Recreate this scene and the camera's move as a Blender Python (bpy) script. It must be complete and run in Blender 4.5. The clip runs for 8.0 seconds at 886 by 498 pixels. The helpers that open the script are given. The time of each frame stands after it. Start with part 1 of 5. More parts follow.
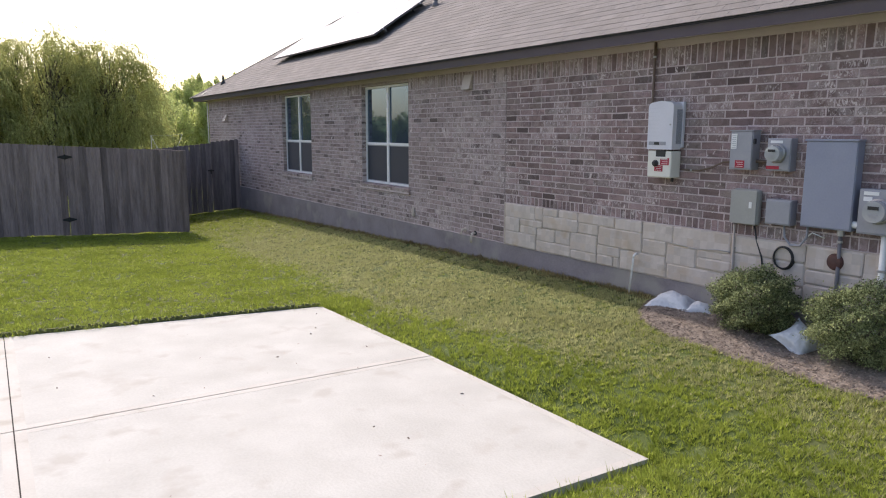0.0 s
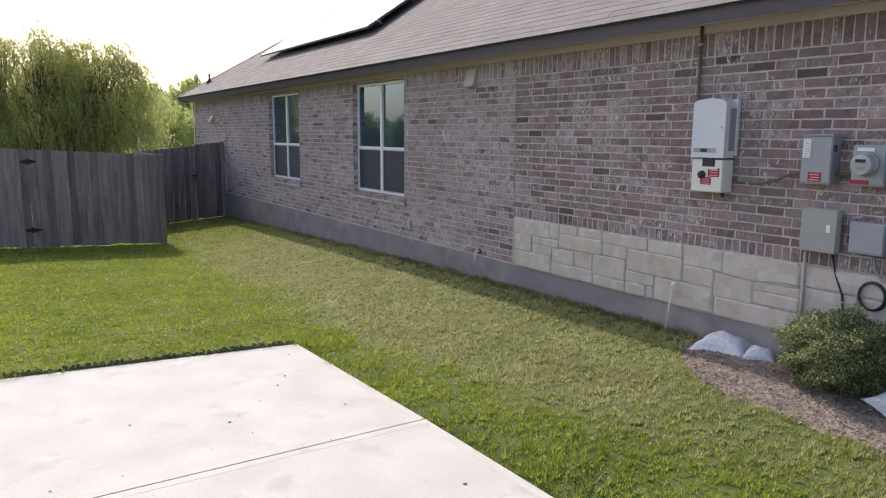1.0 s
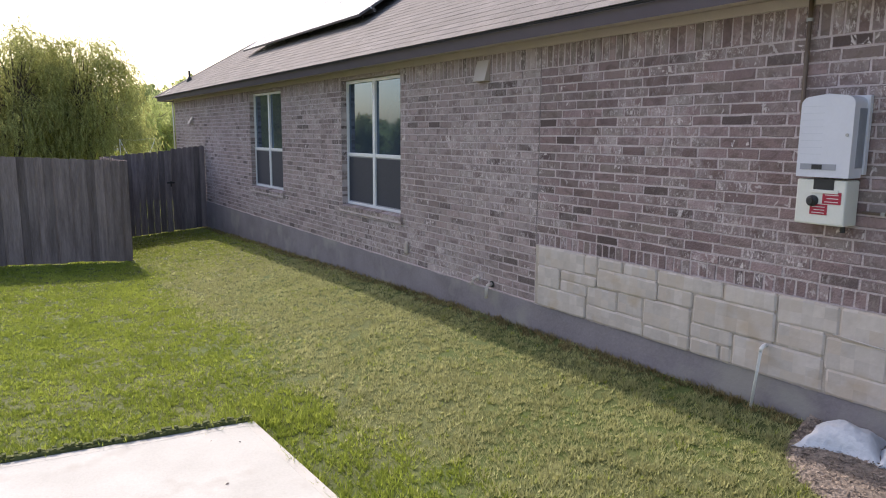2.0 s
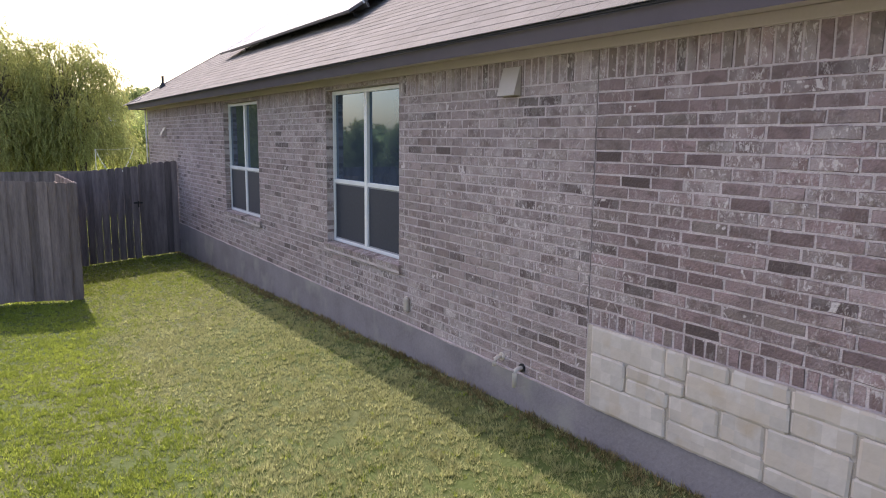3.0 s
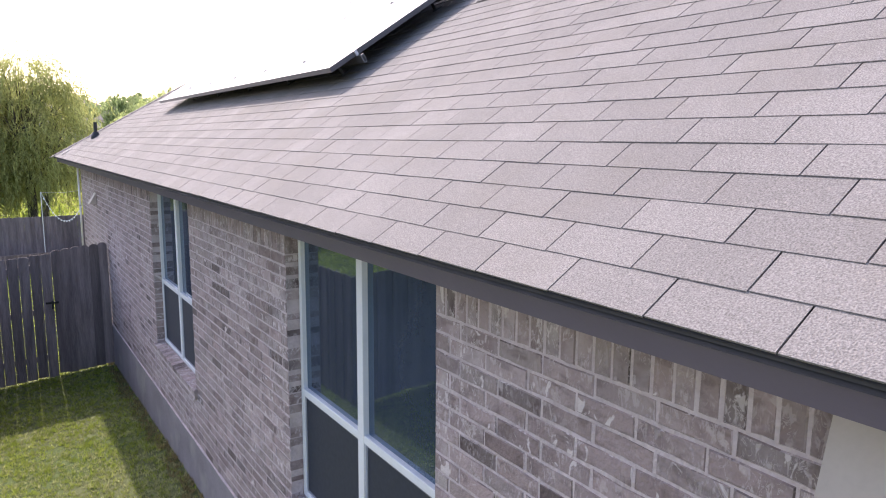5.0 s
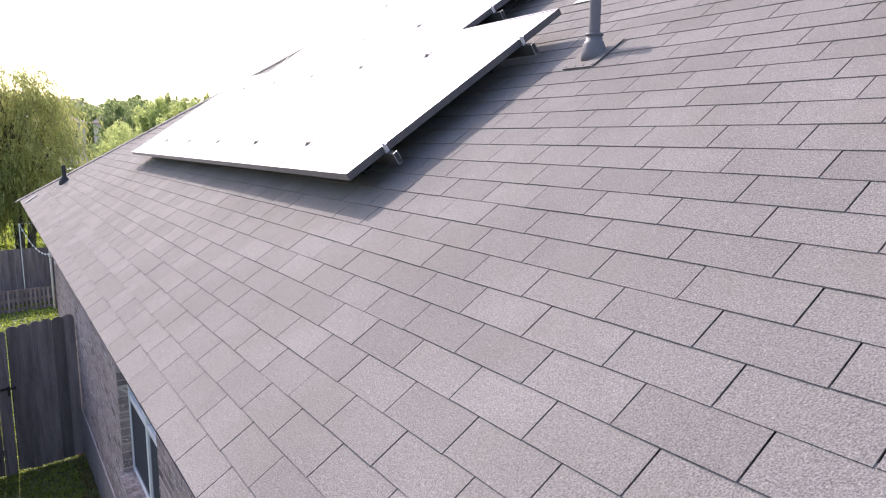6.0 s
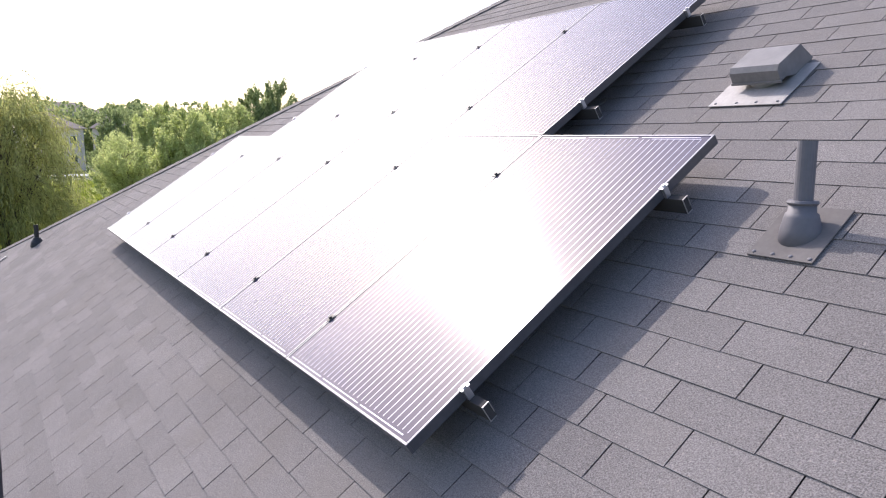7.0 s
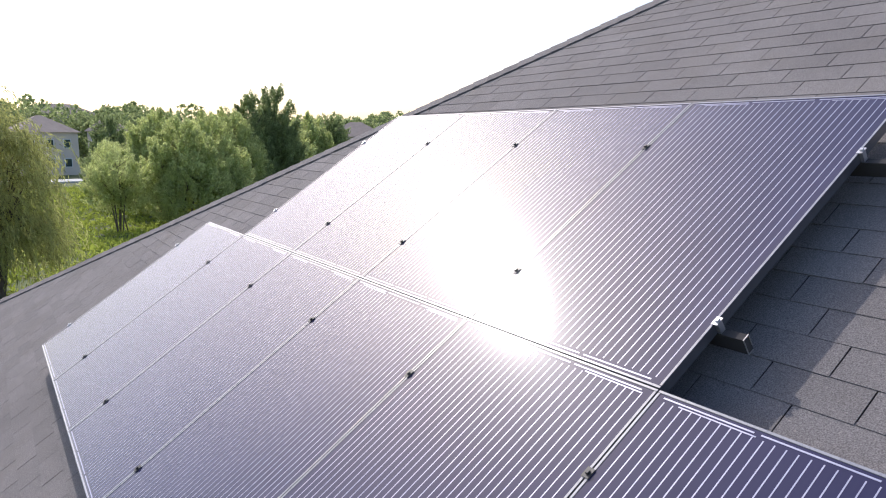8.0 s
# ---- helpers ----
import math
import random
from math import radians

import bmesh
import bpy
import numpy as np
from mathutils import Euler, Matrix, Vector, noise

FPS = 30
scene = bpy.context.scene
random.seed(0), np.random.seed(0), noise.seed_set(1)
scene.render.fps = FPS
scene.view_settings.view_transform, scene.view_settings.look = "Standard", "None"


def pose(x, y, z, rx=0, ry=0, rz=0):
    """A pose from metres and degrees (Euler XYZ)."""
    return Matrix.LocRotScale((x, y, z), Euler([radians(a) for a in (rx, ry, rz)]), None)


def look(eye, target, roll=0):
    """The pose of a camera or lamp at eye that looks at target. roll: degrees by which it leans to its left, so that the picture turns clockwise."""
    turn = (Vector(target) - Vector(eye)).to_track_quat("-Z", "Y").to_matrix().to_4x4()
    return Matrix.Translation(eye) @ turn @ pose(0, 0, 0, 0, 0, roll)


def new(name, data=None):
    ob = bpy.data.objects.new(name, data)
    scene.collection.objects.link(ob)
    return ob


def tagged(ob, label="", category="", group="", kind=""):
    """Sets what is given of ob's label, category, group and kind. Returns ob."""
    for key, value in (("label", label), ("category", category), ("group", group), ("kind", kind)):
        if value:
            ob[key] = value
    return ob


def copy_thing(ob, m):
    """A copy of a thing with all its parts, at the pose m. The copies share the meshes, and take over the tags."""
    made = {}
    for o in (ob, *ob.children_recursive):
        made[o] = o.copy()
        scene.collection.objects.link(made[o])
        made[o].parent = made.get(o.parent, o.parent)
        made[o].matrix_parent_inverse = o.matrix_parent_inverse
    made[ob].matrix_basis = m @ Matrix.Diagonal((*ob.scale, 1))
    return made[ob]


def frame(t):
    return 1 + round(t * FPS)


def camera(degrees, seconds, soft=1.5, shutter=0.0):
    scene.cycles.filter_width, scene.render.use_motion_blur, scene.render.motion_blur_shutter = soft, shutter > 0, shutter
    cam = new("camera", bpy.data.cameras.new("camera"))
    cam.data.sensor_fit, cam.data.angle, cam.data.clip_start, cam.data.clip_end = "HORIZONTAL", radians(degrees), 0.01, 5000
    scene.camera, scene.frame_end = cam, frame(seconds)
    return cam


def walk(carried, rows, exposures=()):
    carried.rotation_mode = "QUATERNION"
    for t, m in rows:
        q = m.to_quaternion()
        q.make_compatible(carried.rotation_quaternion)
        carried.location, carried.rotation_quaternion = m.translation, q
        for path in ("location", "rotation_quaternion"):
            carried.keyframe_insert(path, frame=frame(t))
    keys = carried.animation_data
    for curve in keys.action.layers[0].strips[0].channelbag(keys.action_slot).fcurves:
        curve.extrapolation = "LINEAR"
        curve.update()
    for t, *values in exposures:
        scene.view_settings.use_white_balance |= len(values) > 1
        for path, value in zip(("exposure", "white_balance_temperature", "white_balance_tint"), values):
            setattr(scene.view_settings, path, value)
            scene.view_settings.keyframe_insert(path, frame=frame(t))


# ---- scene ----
cam = camera(64.6, 8.0, soft=1.1)
PATH = [
    (0, (-6.265, 1.610, 2.087), (-5.190, 3.264, 1.757), 0.23),
    (0.5, (-5.914, 2.151, 2.089), (-4.840, 3.807, 1.761), 0.26),
    (1, (-5.477, 2.777, 2.104), (-4.405, 4.434, 1.779), 0.33),
    (1.5, (-5.013, 3.512, 2.113), (-3.942, 5.170, 1.789), 0.38),
    (3, (-3.552, 6.092, 2.378), (-2.472, 7.747, 2.068), 0.63),
    (3.5, (-3.025, 7.059, 2.586), (-1.944, 8.713, 2.278), 0.67),
    (4, (-2.532, 8.028, 2.854), (-1.447, 9.680, 2.547), 0.68),
    (4.5, (-2.056, 8.961, 3.192), (-0.971, 10.613, 2.884), 0.58),
    (4.7, (-1.869, 9.326, 3.326), (-0.785, 10.978, 3.019), 0.53),
    (5.8, (-0.984, 11.342, 4.105), (0.093, 12.997, 3.787), 0.07),
    (6, (-0.863, 11.685, 4.245), (0.214, 13.340, 3.928), 0.06),
    (6.5, (-0.612, 12.454, 4.599), (0.464, 14.110, 4.284), 0.05),
    (7, (-0.344, 13.164, 4.973), (0.732, 14.819, 4.659), 0.08),
    (7.5, (-0.004, 13.874, 5.348), (1.076, 15.528, 5.034), 0.12),
    (8, (0.366, 14.554, 5.742), (1.446, 16.207, 5.426), 0.15),
]
walk(cam, [(t, look(eye, target, roll)) for t, eye, target, roll in PATH], exposures=[(0.0, 0.76, 6800, 16), (1.5, 0.84, 6800, 16), (3.0, 1.09, 6800, 20), (4.5, 1.47, 6550, 21), (6.0, 1.23, 6550, 18.5), (7.0, 0.88, 6350, 18), (7.5, 0.64, 6250, 16), (8.0, 0.48, 6200, 15)])

# ---- light ----
SUN_AZ, SUN_EL = radians(88), radians(40)
to_sun = Vector((math.cos(SUN_EL) * math.cos(SUN_AZ), math.cos(SUN_EL) * math.sin(SUN_AZ), math.sin(SUN_EL)))
world = bpy.data.worlds.new("world")
scene.world = world
world.use_nodes = True
sky = world.node_tree.nodes.new("ShaderNodeTexSky")
sky.sky_type, sky.sun_disc = "NISHITA", False
sky.sun_elevation, sky.sun_rotation = SUN_EL, radians(2)
sky.air_density, sky.dust_density, sky.ozone_density = 1.0, 2.6, 1.0
world.node_tree.links.new(sky.outputs[0], world.node_tree.nodes["Background"].inputs[0])
world.node_tree.nodes["Background"].inputs[1].default_value = 0.15
sun = new("sun", bpy.data.lights.new("sun", "SUN"))
sun.data.energy, sun.data.angle, sun.data.color = 2.2, radians(0.6), (1.0, 0.95, 0.87)
sun.matrix_world = look((0, 0, 40), Vector((0, 0, 40)) - to_sun)


# ---- materials ----
def material(name, c1, c2, scale=8.0, rough=0.8, bump=0.0, fine=60.0, vary=0.0, metal=0.0, c3=None, spots=0.0, spot_scale=3.0, stretch=(1, 1, 1), coat=0.0, fine_mix=0.35):
    """Two scales of grain between c1 and c2, spots of c3, a tone of its own for each piece, and fine relief."""
    m = bpy.data.materials.new(name)
    m.use_nodes = True
    nt = m.node_tree
    n, ln = nt.nodes, nt.links.new
    bsdf = n["Principled BSDF"]
    geo = n.new("ShaderNodeNewGeometry")
    info = n.new("ShaderNodeObjectInfo")
    mapping = n.new("ShaderNodeMapping")
    mapping.inputs["Scale"].default_value = stretch
    ln(geo.outputs["Position"], mapping.inputs["Vector"])

    def noise_tex(s, detail=3.0):
        t = n.new("ShaderNodeTexNoise")
        t.inputs["Scale"].default_value, t.inputs["Detail"].default_value = s, detail
        ln(mapping.outputs[0], t.inputs["Vector"])
        return t.outputs["Fac"]

    def math_node(op, a, b):
        k = n.new("ShaderNodeMath")
        k.operation = op
        for slot, v in zip(k.inputs, (a, b)):
            if isinstance(v, (int, float)):
                slot.default_value = v
            else:
                ln(v, slot)
        return k.outputs[0]

    def mix(fac, a, b):
        k = n.new("ShaderNodeMix")
        k.data_type = "RGBA"
        for slot, v in ((k.inputs[0], fac), (k.inputs[6], a), (k.inputs[7], b)):
            if isinstance(v, (int, float)):
                slot.default_value = v
            elif isinstance(v, tuple):
                slot.default_value = (*v, 1)
            else:
                ln(v, slot)
        return k.outputs[2]

    def ramp(v, lo, hi):
        k = n.new("ShaderNodeMapRange")
        k.inputs[1].default_value, k.inputs[2].default_value = lo, hi
        ln(v, k.inputs[0])
        return k.outputs[0]

    big, small = noise_tex(scale), noise_tex(fine, 2.0)
    blend = math_node("ADD", math_node("MULTIPLY", big, 1 - fine_mix), math_node("MULTIPLY", small, fine_mix))
    col = mix(ramp(blend, 0.32, 0.68), c1, c2)
    piece = math_node("FRACT", math_node("ADD", info.outputs["Random"], geo.outputs["Random Per Island"]), 0.0)
    if c3:
        col = mix(ramp(noise_tex(spot_scale, 4.0), 1 - spots - 0.06, 1 - spots + 0.06), col, c3)
    if vary:
        hsv = n.new("ShaderNodeHueSaturation")
        ln(math_node("ADD", math_node("MULTIPLY", piece, 2 * vary), 1 - vary), hsv.inputs["Value"])
        ln(col, hsv.inputs["Color"])
        col = hsv.outputs[0]
    ln(col, bsdf.inputs["Base Color"])
    ln(math_node("ADD", math_node("MULTIPLY", small, 0.2), rough - 0.1), bsdf.inputs["Roughness"])
    bsdf.inputs["Metallic"].default_value = metal
    bsdf.inputs["Coat Weight"].default_value = coat
    if bump:
        b = n.new("ShaderNodeBump")
        b.inputs["Strength"].default_value, b.inputs["Distance"].default_value = min(1.0, bump * 40), 0.01 if bump > 0.02 else 0.004
        ln(math_node("ADD", big, small), b.inputs["Height"])
        ln(b.outputs[0], bsdf.inputs["Normal"])
    return m, n, ln, bsdf, dict(piece=piece, mix=mix, ramp=ramp, noise=noise_tex, math=math_node, col=col, geo=geo, small=small)


def simple(name, *a, **k):
    return material(name, *a, **k)[0]


def brick_material():
    """Grey-brown tumbled brick: a few dark pieces, blotches, scratchy squiggles, drips and a thin wash of lime."""
    m, n, ln, bsdf, u = material("brick", (0.25, 0.169, 0.169), (0.32, 0.22, 0.219), 9.0, 0.9, 0.03, 60.0, 0.31, fine_mix=0.4)
    mul, add, mix, ramp = (lambda a, b: u["math"]("MULTIPLY", a, b)), (lambda a, b: u["math"]("ADD", a, b)), u["mix"], u["ramp"]

    def own(k):
        """A number from 0 to 1 that each brick has for itself."""
        return u["math"]("FRACT", mul(u["piece"], k), 0.0)

    def drips(scale, stretch, detail, bend=0.6):
        t, mp, shift = n.new("ShaderNodeTexNoise"), n.new("ShaderNodeMapping"), n.new("ShaderNodeCombineXYZ")
        t.inputs["Scale"].default_value, t.inputs["Detail"].default_value, t.inputs["Distortion"].default_value = scale, detail, bend
        mp.inputs["Scale"].default_value = stretch
        ln(mul(u["piece"], 9.0), shift.inputs[0])
        ln(shift.outputs[0], mp.inputs["Location"])
        ln(u["geo"].outputs["Position"], mp.inputs["Vector"])
        ln(mp.outputs[0], t.inputs["Vector"])
        return t.outputs["Fac"]

    col = bsdf.inputs["Base Color"].links[0].from_socket
    col = mix(mul(ramp(own(7.3), 0.5, 1.0), 0.6), col, (0.215, 0.138, 0.125))
    col = mix(mul(ramp(own(5.1), 0.6, 1.0), 0.7), col, (0.235, 0.195, 0.17))
    place = n.new("ShaderNodeSeparateXYZ")
    ln(u["geo"].outputs["Position"], place.inputs[0])
    pale = ramp(place.outputs[1], 9.615, 9.625)
    col = mix(mul(pale, 0.36), col, (0.46, 0.382, 0.368))
    col = mix(mul(ramp(own(3.7), 0.72, 0.95), 0.55), col, (0.15, 0.102, 0.098))
    col = mix(mul(ramp(u["piece"], 0.9, 0.95), 0.85), col, (0.085, 0.058, 0.056))
    col = mix(mul(ramp(drips(11.0, (1, 0.7, 1.2), 3.0), 0.5, 0.64), 0.5), col, (0.115, 0.08, 0.074))
    much = mul(add(mul(ramp(u["noise"](0.9, 2.0), 0.42, 0.58), 0.65), 0.35), ramp(add(own(13.7), mul(pale, 0.2)), 0.1, 0.7))
    broken = ramp(drips(14.0, (1, 1.3, 1.0), 2.0), 0.42, 0.56)
    thin = u["math"]("ABSOLUTE", add(drips(23.0, (1, 1.5, 0.8), 3.0, 1.2), -0.5), 0.0)
    squiggle = mul(mul(ramp(thin, 0.03, 0.008), broken), mul(much, 0.95))
    drip = mul(mul(ramp(drips(38.0, (1, 1.3, 0.55), 5.0), 0.53, 0.6), broken), much)
    splash = mul(ramp(drips(12.0, (1, 1.1, 0.8), 7.0, 1.4), 0.6, 0.65), ramp(own(17.9), 0.5, 0.85))
    wash = mul(ramp(drips(6.0, (1, 1.0, 0.6), 5.0), 0.42, 0.68), mul(much, 0.5))
    lime = u["math"]("MAXIMUM", u["math"]("MAXIMUM", squiggle, wash), u["math"]("MAXIMUM", drip, splash))
    col = mix(mul(lime, 0.85), col, (0.7, 0.615, 0.605))
    ln(col, bsdf.inputs["Base Color"])
    return m


BRICK = brick_material()
MORTAR = simple("mortar", (0.45, 0.37, 0.37), (0.65, 0.55, 0.548), 9.0, 0.95, 0.03, 60.0)
STONE, sn_, sl_, sb_, su_ = material("limestone", (0.505, 0.438, 0.395), (0.63, 0.556, 0.51), 4.0, 0.9, 0.02, 22.0, 0.1, c3=(0.5, 0.4, 0.315), spots=0.36, spot_scale=3.0)
tan = su_["math"]("FRACT", su_["math"]("MULTIPLY", su_["piece"], 7.3), 0.0)
sl_(su_["mix"](su_["math"]("MULTIPLY", su_["ramp"](tan, 0.45, 1.0), 0.75), sb_.inputs["Base Color"].links[0].from_socket, (0.54, 0.445, 0.37)), sb_.inputs["Base Color"])
STONE_JOINT = simple("stone_joint", (0.4, 0.335, 0.285), (0.56, 0.48, 0.41), 8.0, 0.95, 0.02, 90.0)
FOUNDATION = simple("foundation_concrete", (0.2, 0.174, 0.185), (0.3, 0.264, 0.278), 2.0, 0.92, 0.02, 45.0, c3=(0.33, 0.3, 0.28), spots=0.4, spot_scale=1.6)
CONCRETE = simple("patio_concrete", (0.44, 0.433, 0.402), (0.55, 0.543, 0.512), 2.2, 0.85, 0.02, 55.0, c3=(0.44, 0.42, 0.385), spots=0.36, spot_scale=3.0)
CONCRETE_EDGE = simple("patio_edge", (0.46, 0.44, 0.405), (0.55, 0.53, 0.495), 3.0, 0.8, 0.015, 60.0, c3=(0.4, 0.37, 0.325), spots=0.34, spot_scale=4.0)
SHINGLE, hn_, hl_, hb_, hu_ = material("asphalt_shingle", (0.13, 0.119, 0.115), (0.307, 0.284, 0.276), 1.5, 0.86, 0.015, 230.0, 0.08, fine_mix=0.82, c3=(0.37, 0.33, 0.3), spots=0.3, spot_scale=95.0)
blotch = hu_["math"]("MULTIPLY", hu_["ramp"](hu_["noise"](2.6, 5.0), 0.5, 0.68), 0.3)
hl_(hu_["mix"](blotch, hb_.inputs["Base Color"].links[0].from_socket, (0.19, 0.168, 0.148)), hb_.inputs["Base Color"])
hb_.inputs["Specular IOR Level"].default_value = 0.12
DECK = simple("roof_underlay", (0.045, 0.041, 0.041), (0.06, 0.055, 0.055), 8.0, 0.95, 0.0)
FASCIA = simple("fascia_paint", (0.142, 0.12, 0.172), (0.165, 0.142, 0.197), 3.0, 0.55, 0.004, 50.0)
FRIEZE = simple("frieze_paint", (0.5, 0.425, 0.41), (0.56, 0.485, 0.465), 3.0, 0.6, 0.004, 50.0)
VINYL = simple("white_vinyl", (0.74, 0.74, 0.76), (0.82, 0.82, 0.83), 5.0, 0.4, 0.0)
SEALANT = simple("joint_sealant", (0.11, 0.085, 0.078), (0.17, 0.135, 0.125), 8.0, 0.8, 0.0)
SCREEN = simple("solar_screen", (0.02, 0.025, 0.04), (0.032, 0.038, 0.056), 30.0, 0.65, 0.0, 400.0)
FENCE = simple("weathered_cedar", (0.165, 0.122, 0.111), (0.335, 0.258, 0.238), 3.0, 0.9, 0.03, 18.0, 0.34, stretch=(5, 5, 0.5), c3=(0.11, 0.083, 0.08), spots=0.25, spot_scale=1.4)
FENCE_DARK = simple("dark_weathered_cedar", (0.115, 0.094, 0.098), (0.25, 0.207, 0.21), 3.0, 0.9, 0.03, 18.0, 0.3, stretch=(5, 5, 0.5))
IRON = simple("black_iron", (0.012, 0.012, 0.013), (0.03, 0.028, 0.028), 20.0, 0.6, 0.0, metal=0.3)
SOIL = simple("lawn_soil", (0.075, 0.09, 0.026), (0.13, 0.145, 0.045), 2.0, 0.95, 0.05, 40.0, c3=(0.075, 0.105, 0.02), spots=0.5, spot_scale=0.5)
MULCH = simple("mulch_bed", (0.16, 0.125, 0.1), (0.34, 0.28, 0.235), 14.0, 0.95, 0.05, 70.0)
CHIP = simple("mulch_chip", (0.15, 0.115, 0.095), (0.42, 0.345, 0.295), 10.0, 0.9, 0.0, 60.0, 0.45)
BAG = simple("white_sandbag", (0.53, 0.55, 0.59), (0.7, 0.72, 0.76), 5.0, 0.55, 0.03, 26.0)
PVC_OLD = simple("aged_pvc", (0.58, 0.5, 0.44), (0.68, 0.6, 0.53), 9.0, 0.5, 0.0)
PVC = simple("white_pvc", (0.8, 0.78, 0.75), (0.86, 0.845, 0.815), 6.0, 0.4, 0.0)
BEIGE = simple("beige_plastic", (0.44, 0.375, 0.33), (0.5, 0.43, 0.385), 5.0, 0.5, 0.0)
INVERTER = simple("inverter_white", (0.64, 0.635, 0.695), (0.69, 0.685, 0.745), 5.0, 0.35, 0.0)
GROOVE = simple("shaded_inverter_groove", (0.54, 0.55, 0.605), (0.6, 0.61, 0.665), 5.0, 0.5, 0.0)
OFFWHITE = simple("offwhite_enamel", (0.72, 0.7, 0.64), (0.78, 0.76, 0.7), 5.0, 0.4, 0.0)
STEEL_GREY = simple("grey_enamel", (0.3, 0.305, 0.35), (0.35, 0.355, 0.4), 4.0, 0.42, 0.0, metal=0.2)
BLUE_GREY = simple("blue_grey_enamel", (0.255, 0.275, 0.37), (0.305, 0.325, 0.42), 3.0, 0.38, 0.0, metal=0.2)
OLIVE_GREY = simple("olive_grey_plastic", (0.33, 0.325, 0.31), (0.385, 0.38, 0.36), 4.0, 0.5, 0.0)
BROWN_PIPE = simple("brown_conduit", (0.13, 0.085, 0.06), (0.18, 0.13, 0.1), 8.0, 0.6, 0.0)
RED = simple("red_label", (0.36, 0.012, 0.035), (0.42, 0.02, 0.05), 8.0, 0.45, 0.0)
RUST = simple("red_brown_cap", (0.075, 0.033, 0.028), (0.12, 0.05, 0.04), 14.0, 0.6, 0.0)
LABEL = simple("white_label", (0.76, 0.76, 0.76), (0.8, 0.8, 0.8), 8.0, 0.5, 0.0)
# Dark plastic, also used for the unlit room and the switch box recess.
DARK = simple("dark_plastic_and_shade", (0.015, 0.015, 0.017), (0.03, 0.03, 0.032), 8.0, 0.5, 0.0)
CLEAR = simple("meter_dome", (0.36, 0.37, 0.39), (0.43, 0.44, 0.46), 8.0, 0.14, 0.0, coat=1.0)
GALV = simple("galvanised_metal", (0.36, 0.35, 0.35), (0.5, 0.48, 0.47), 9.0, 0.5, 0.0, metal=0.6)
PIPE_GREY = simple("grey_roof_pipe", (0.115, 0.104, 0.1), (0.18, 0.163, 0.157), 9.0, 0.85, 0.0, 60.0)
PIPE_DARK = simple("dark_grey_pipe", (0.13, 0.125, 0.14), (0.17, 0.163, 0.18), 9.0, 0.6, 0.0, 60.0)
VENT_GREY = simple("weathered_vent_metal", (0.17, 0.16, 0.16), (0.25, 0.235, 0.233), 9.0, 0.5, 0.0, 60.0)
FLASHING = simple("weathered_flashing", (0.3, 0.285, 0.28), (0.44, 0.42, 0.41), 9.0, 0.6, 0.0, 60.0, metal=0.3)
LIP = simple("dull_silver_lip", (0.27, 0.27, 0.3), (0.33, 0.33, 0.36), 20.0, 0.3, 0.0, coat=1.0)
ALU = simple("clear_aluminium", (0.6, 0.6, 0.62), (0.7, 0.7, 0.72), 20.0, 0.38, 0.0, metal=0.9)
FRAME = simple("dark_anodised_frame", (0.06, 0.06, 0.068), (0.085, 0.085, 0.095), 20.0, 0.35, 0.0, coat=0.6)
CELL, cn_, cl_, cb_, cu_ = material("solar_cells", (0.026, 0.025, 0.071), (0.036, 0.034, 0.088), 3.0, 0.3, 0.0, 5.0)
for link in list(cb_.inputs["Roughness"].links):
    CELL.node_tree.links.remove(link)
cb_.inputs["Roughness"].default_value = 0.25
cb_.inputs["Specular IOR Level"].default_value = 0.04
cb_.inputs["Coat Weight"].default_value, cb_.inputs["Coat Roughness"].default_value = 0.76, 0.083
BUSBAR = simple("silver_busbar", (0.36, 0.36, 0.49), (0.42, 0.42, 0.55), 20.0, 0.4, 0.0, 3.0, metal=0.3)
bus_ = BUSBAR.node_tree.nodes["Principled BSDF"]
bus_.inputs["Coat Weight"].default_value, bus_.inputs["Coat Roughness"].default_value = 0.76, 0.083
BARK = simple("bark", (0.07, 0.055, 0.042), (0.14, 0.115, 0.09), 6.0, 0.95, 0.05, 30.0)
HOUSE_WALL = simple("far_house_stucco", (0.62, 0.535, 0.47), (0.7, 0.615, 0.55), 0.6, 0.9, 0.0)
HOUSE_ROOF = simple("far_house_roof", (0.25, 0.2, 0.175), (0.32, 0.265, 0.23), 1.2, 0.9, 0.0)
PATH_WHITE = simple("pale_path", (0.5, 0.5, 0.47), (0.58, 0.57, 0.54), 0.8, 0.9, 0.0)


def leaf_material(name, c1, c2, vary=0.3, scale=0.7, fine=9.0, fine_mix=0.35):
    m, n, ln, bsdf, u = material(name, c1, c2, scale, 0.6, 0.0, fine, vary, fine_mix=fine_mix)
    tone = bsdf.inputs["Base Color"].links[0].from_socket
    trans = n.new("ShaderNodeBsdfTranslucent")
    ln(tone, trans.inputs["Color"])
    both = n.new("ShaderNodeMixShader")
    both.inputs[0].default_value = 0.55
    bsdf.inputs["Specular IOR Level"].default_value = 0.18
    ln(bsdf.outputs[0], both.inputs[1])
    ln(trans.outputs[0], both.inputs[2])
    ln(both.outputs[0], n["Material Output"].inputs["Surface"])
    return m


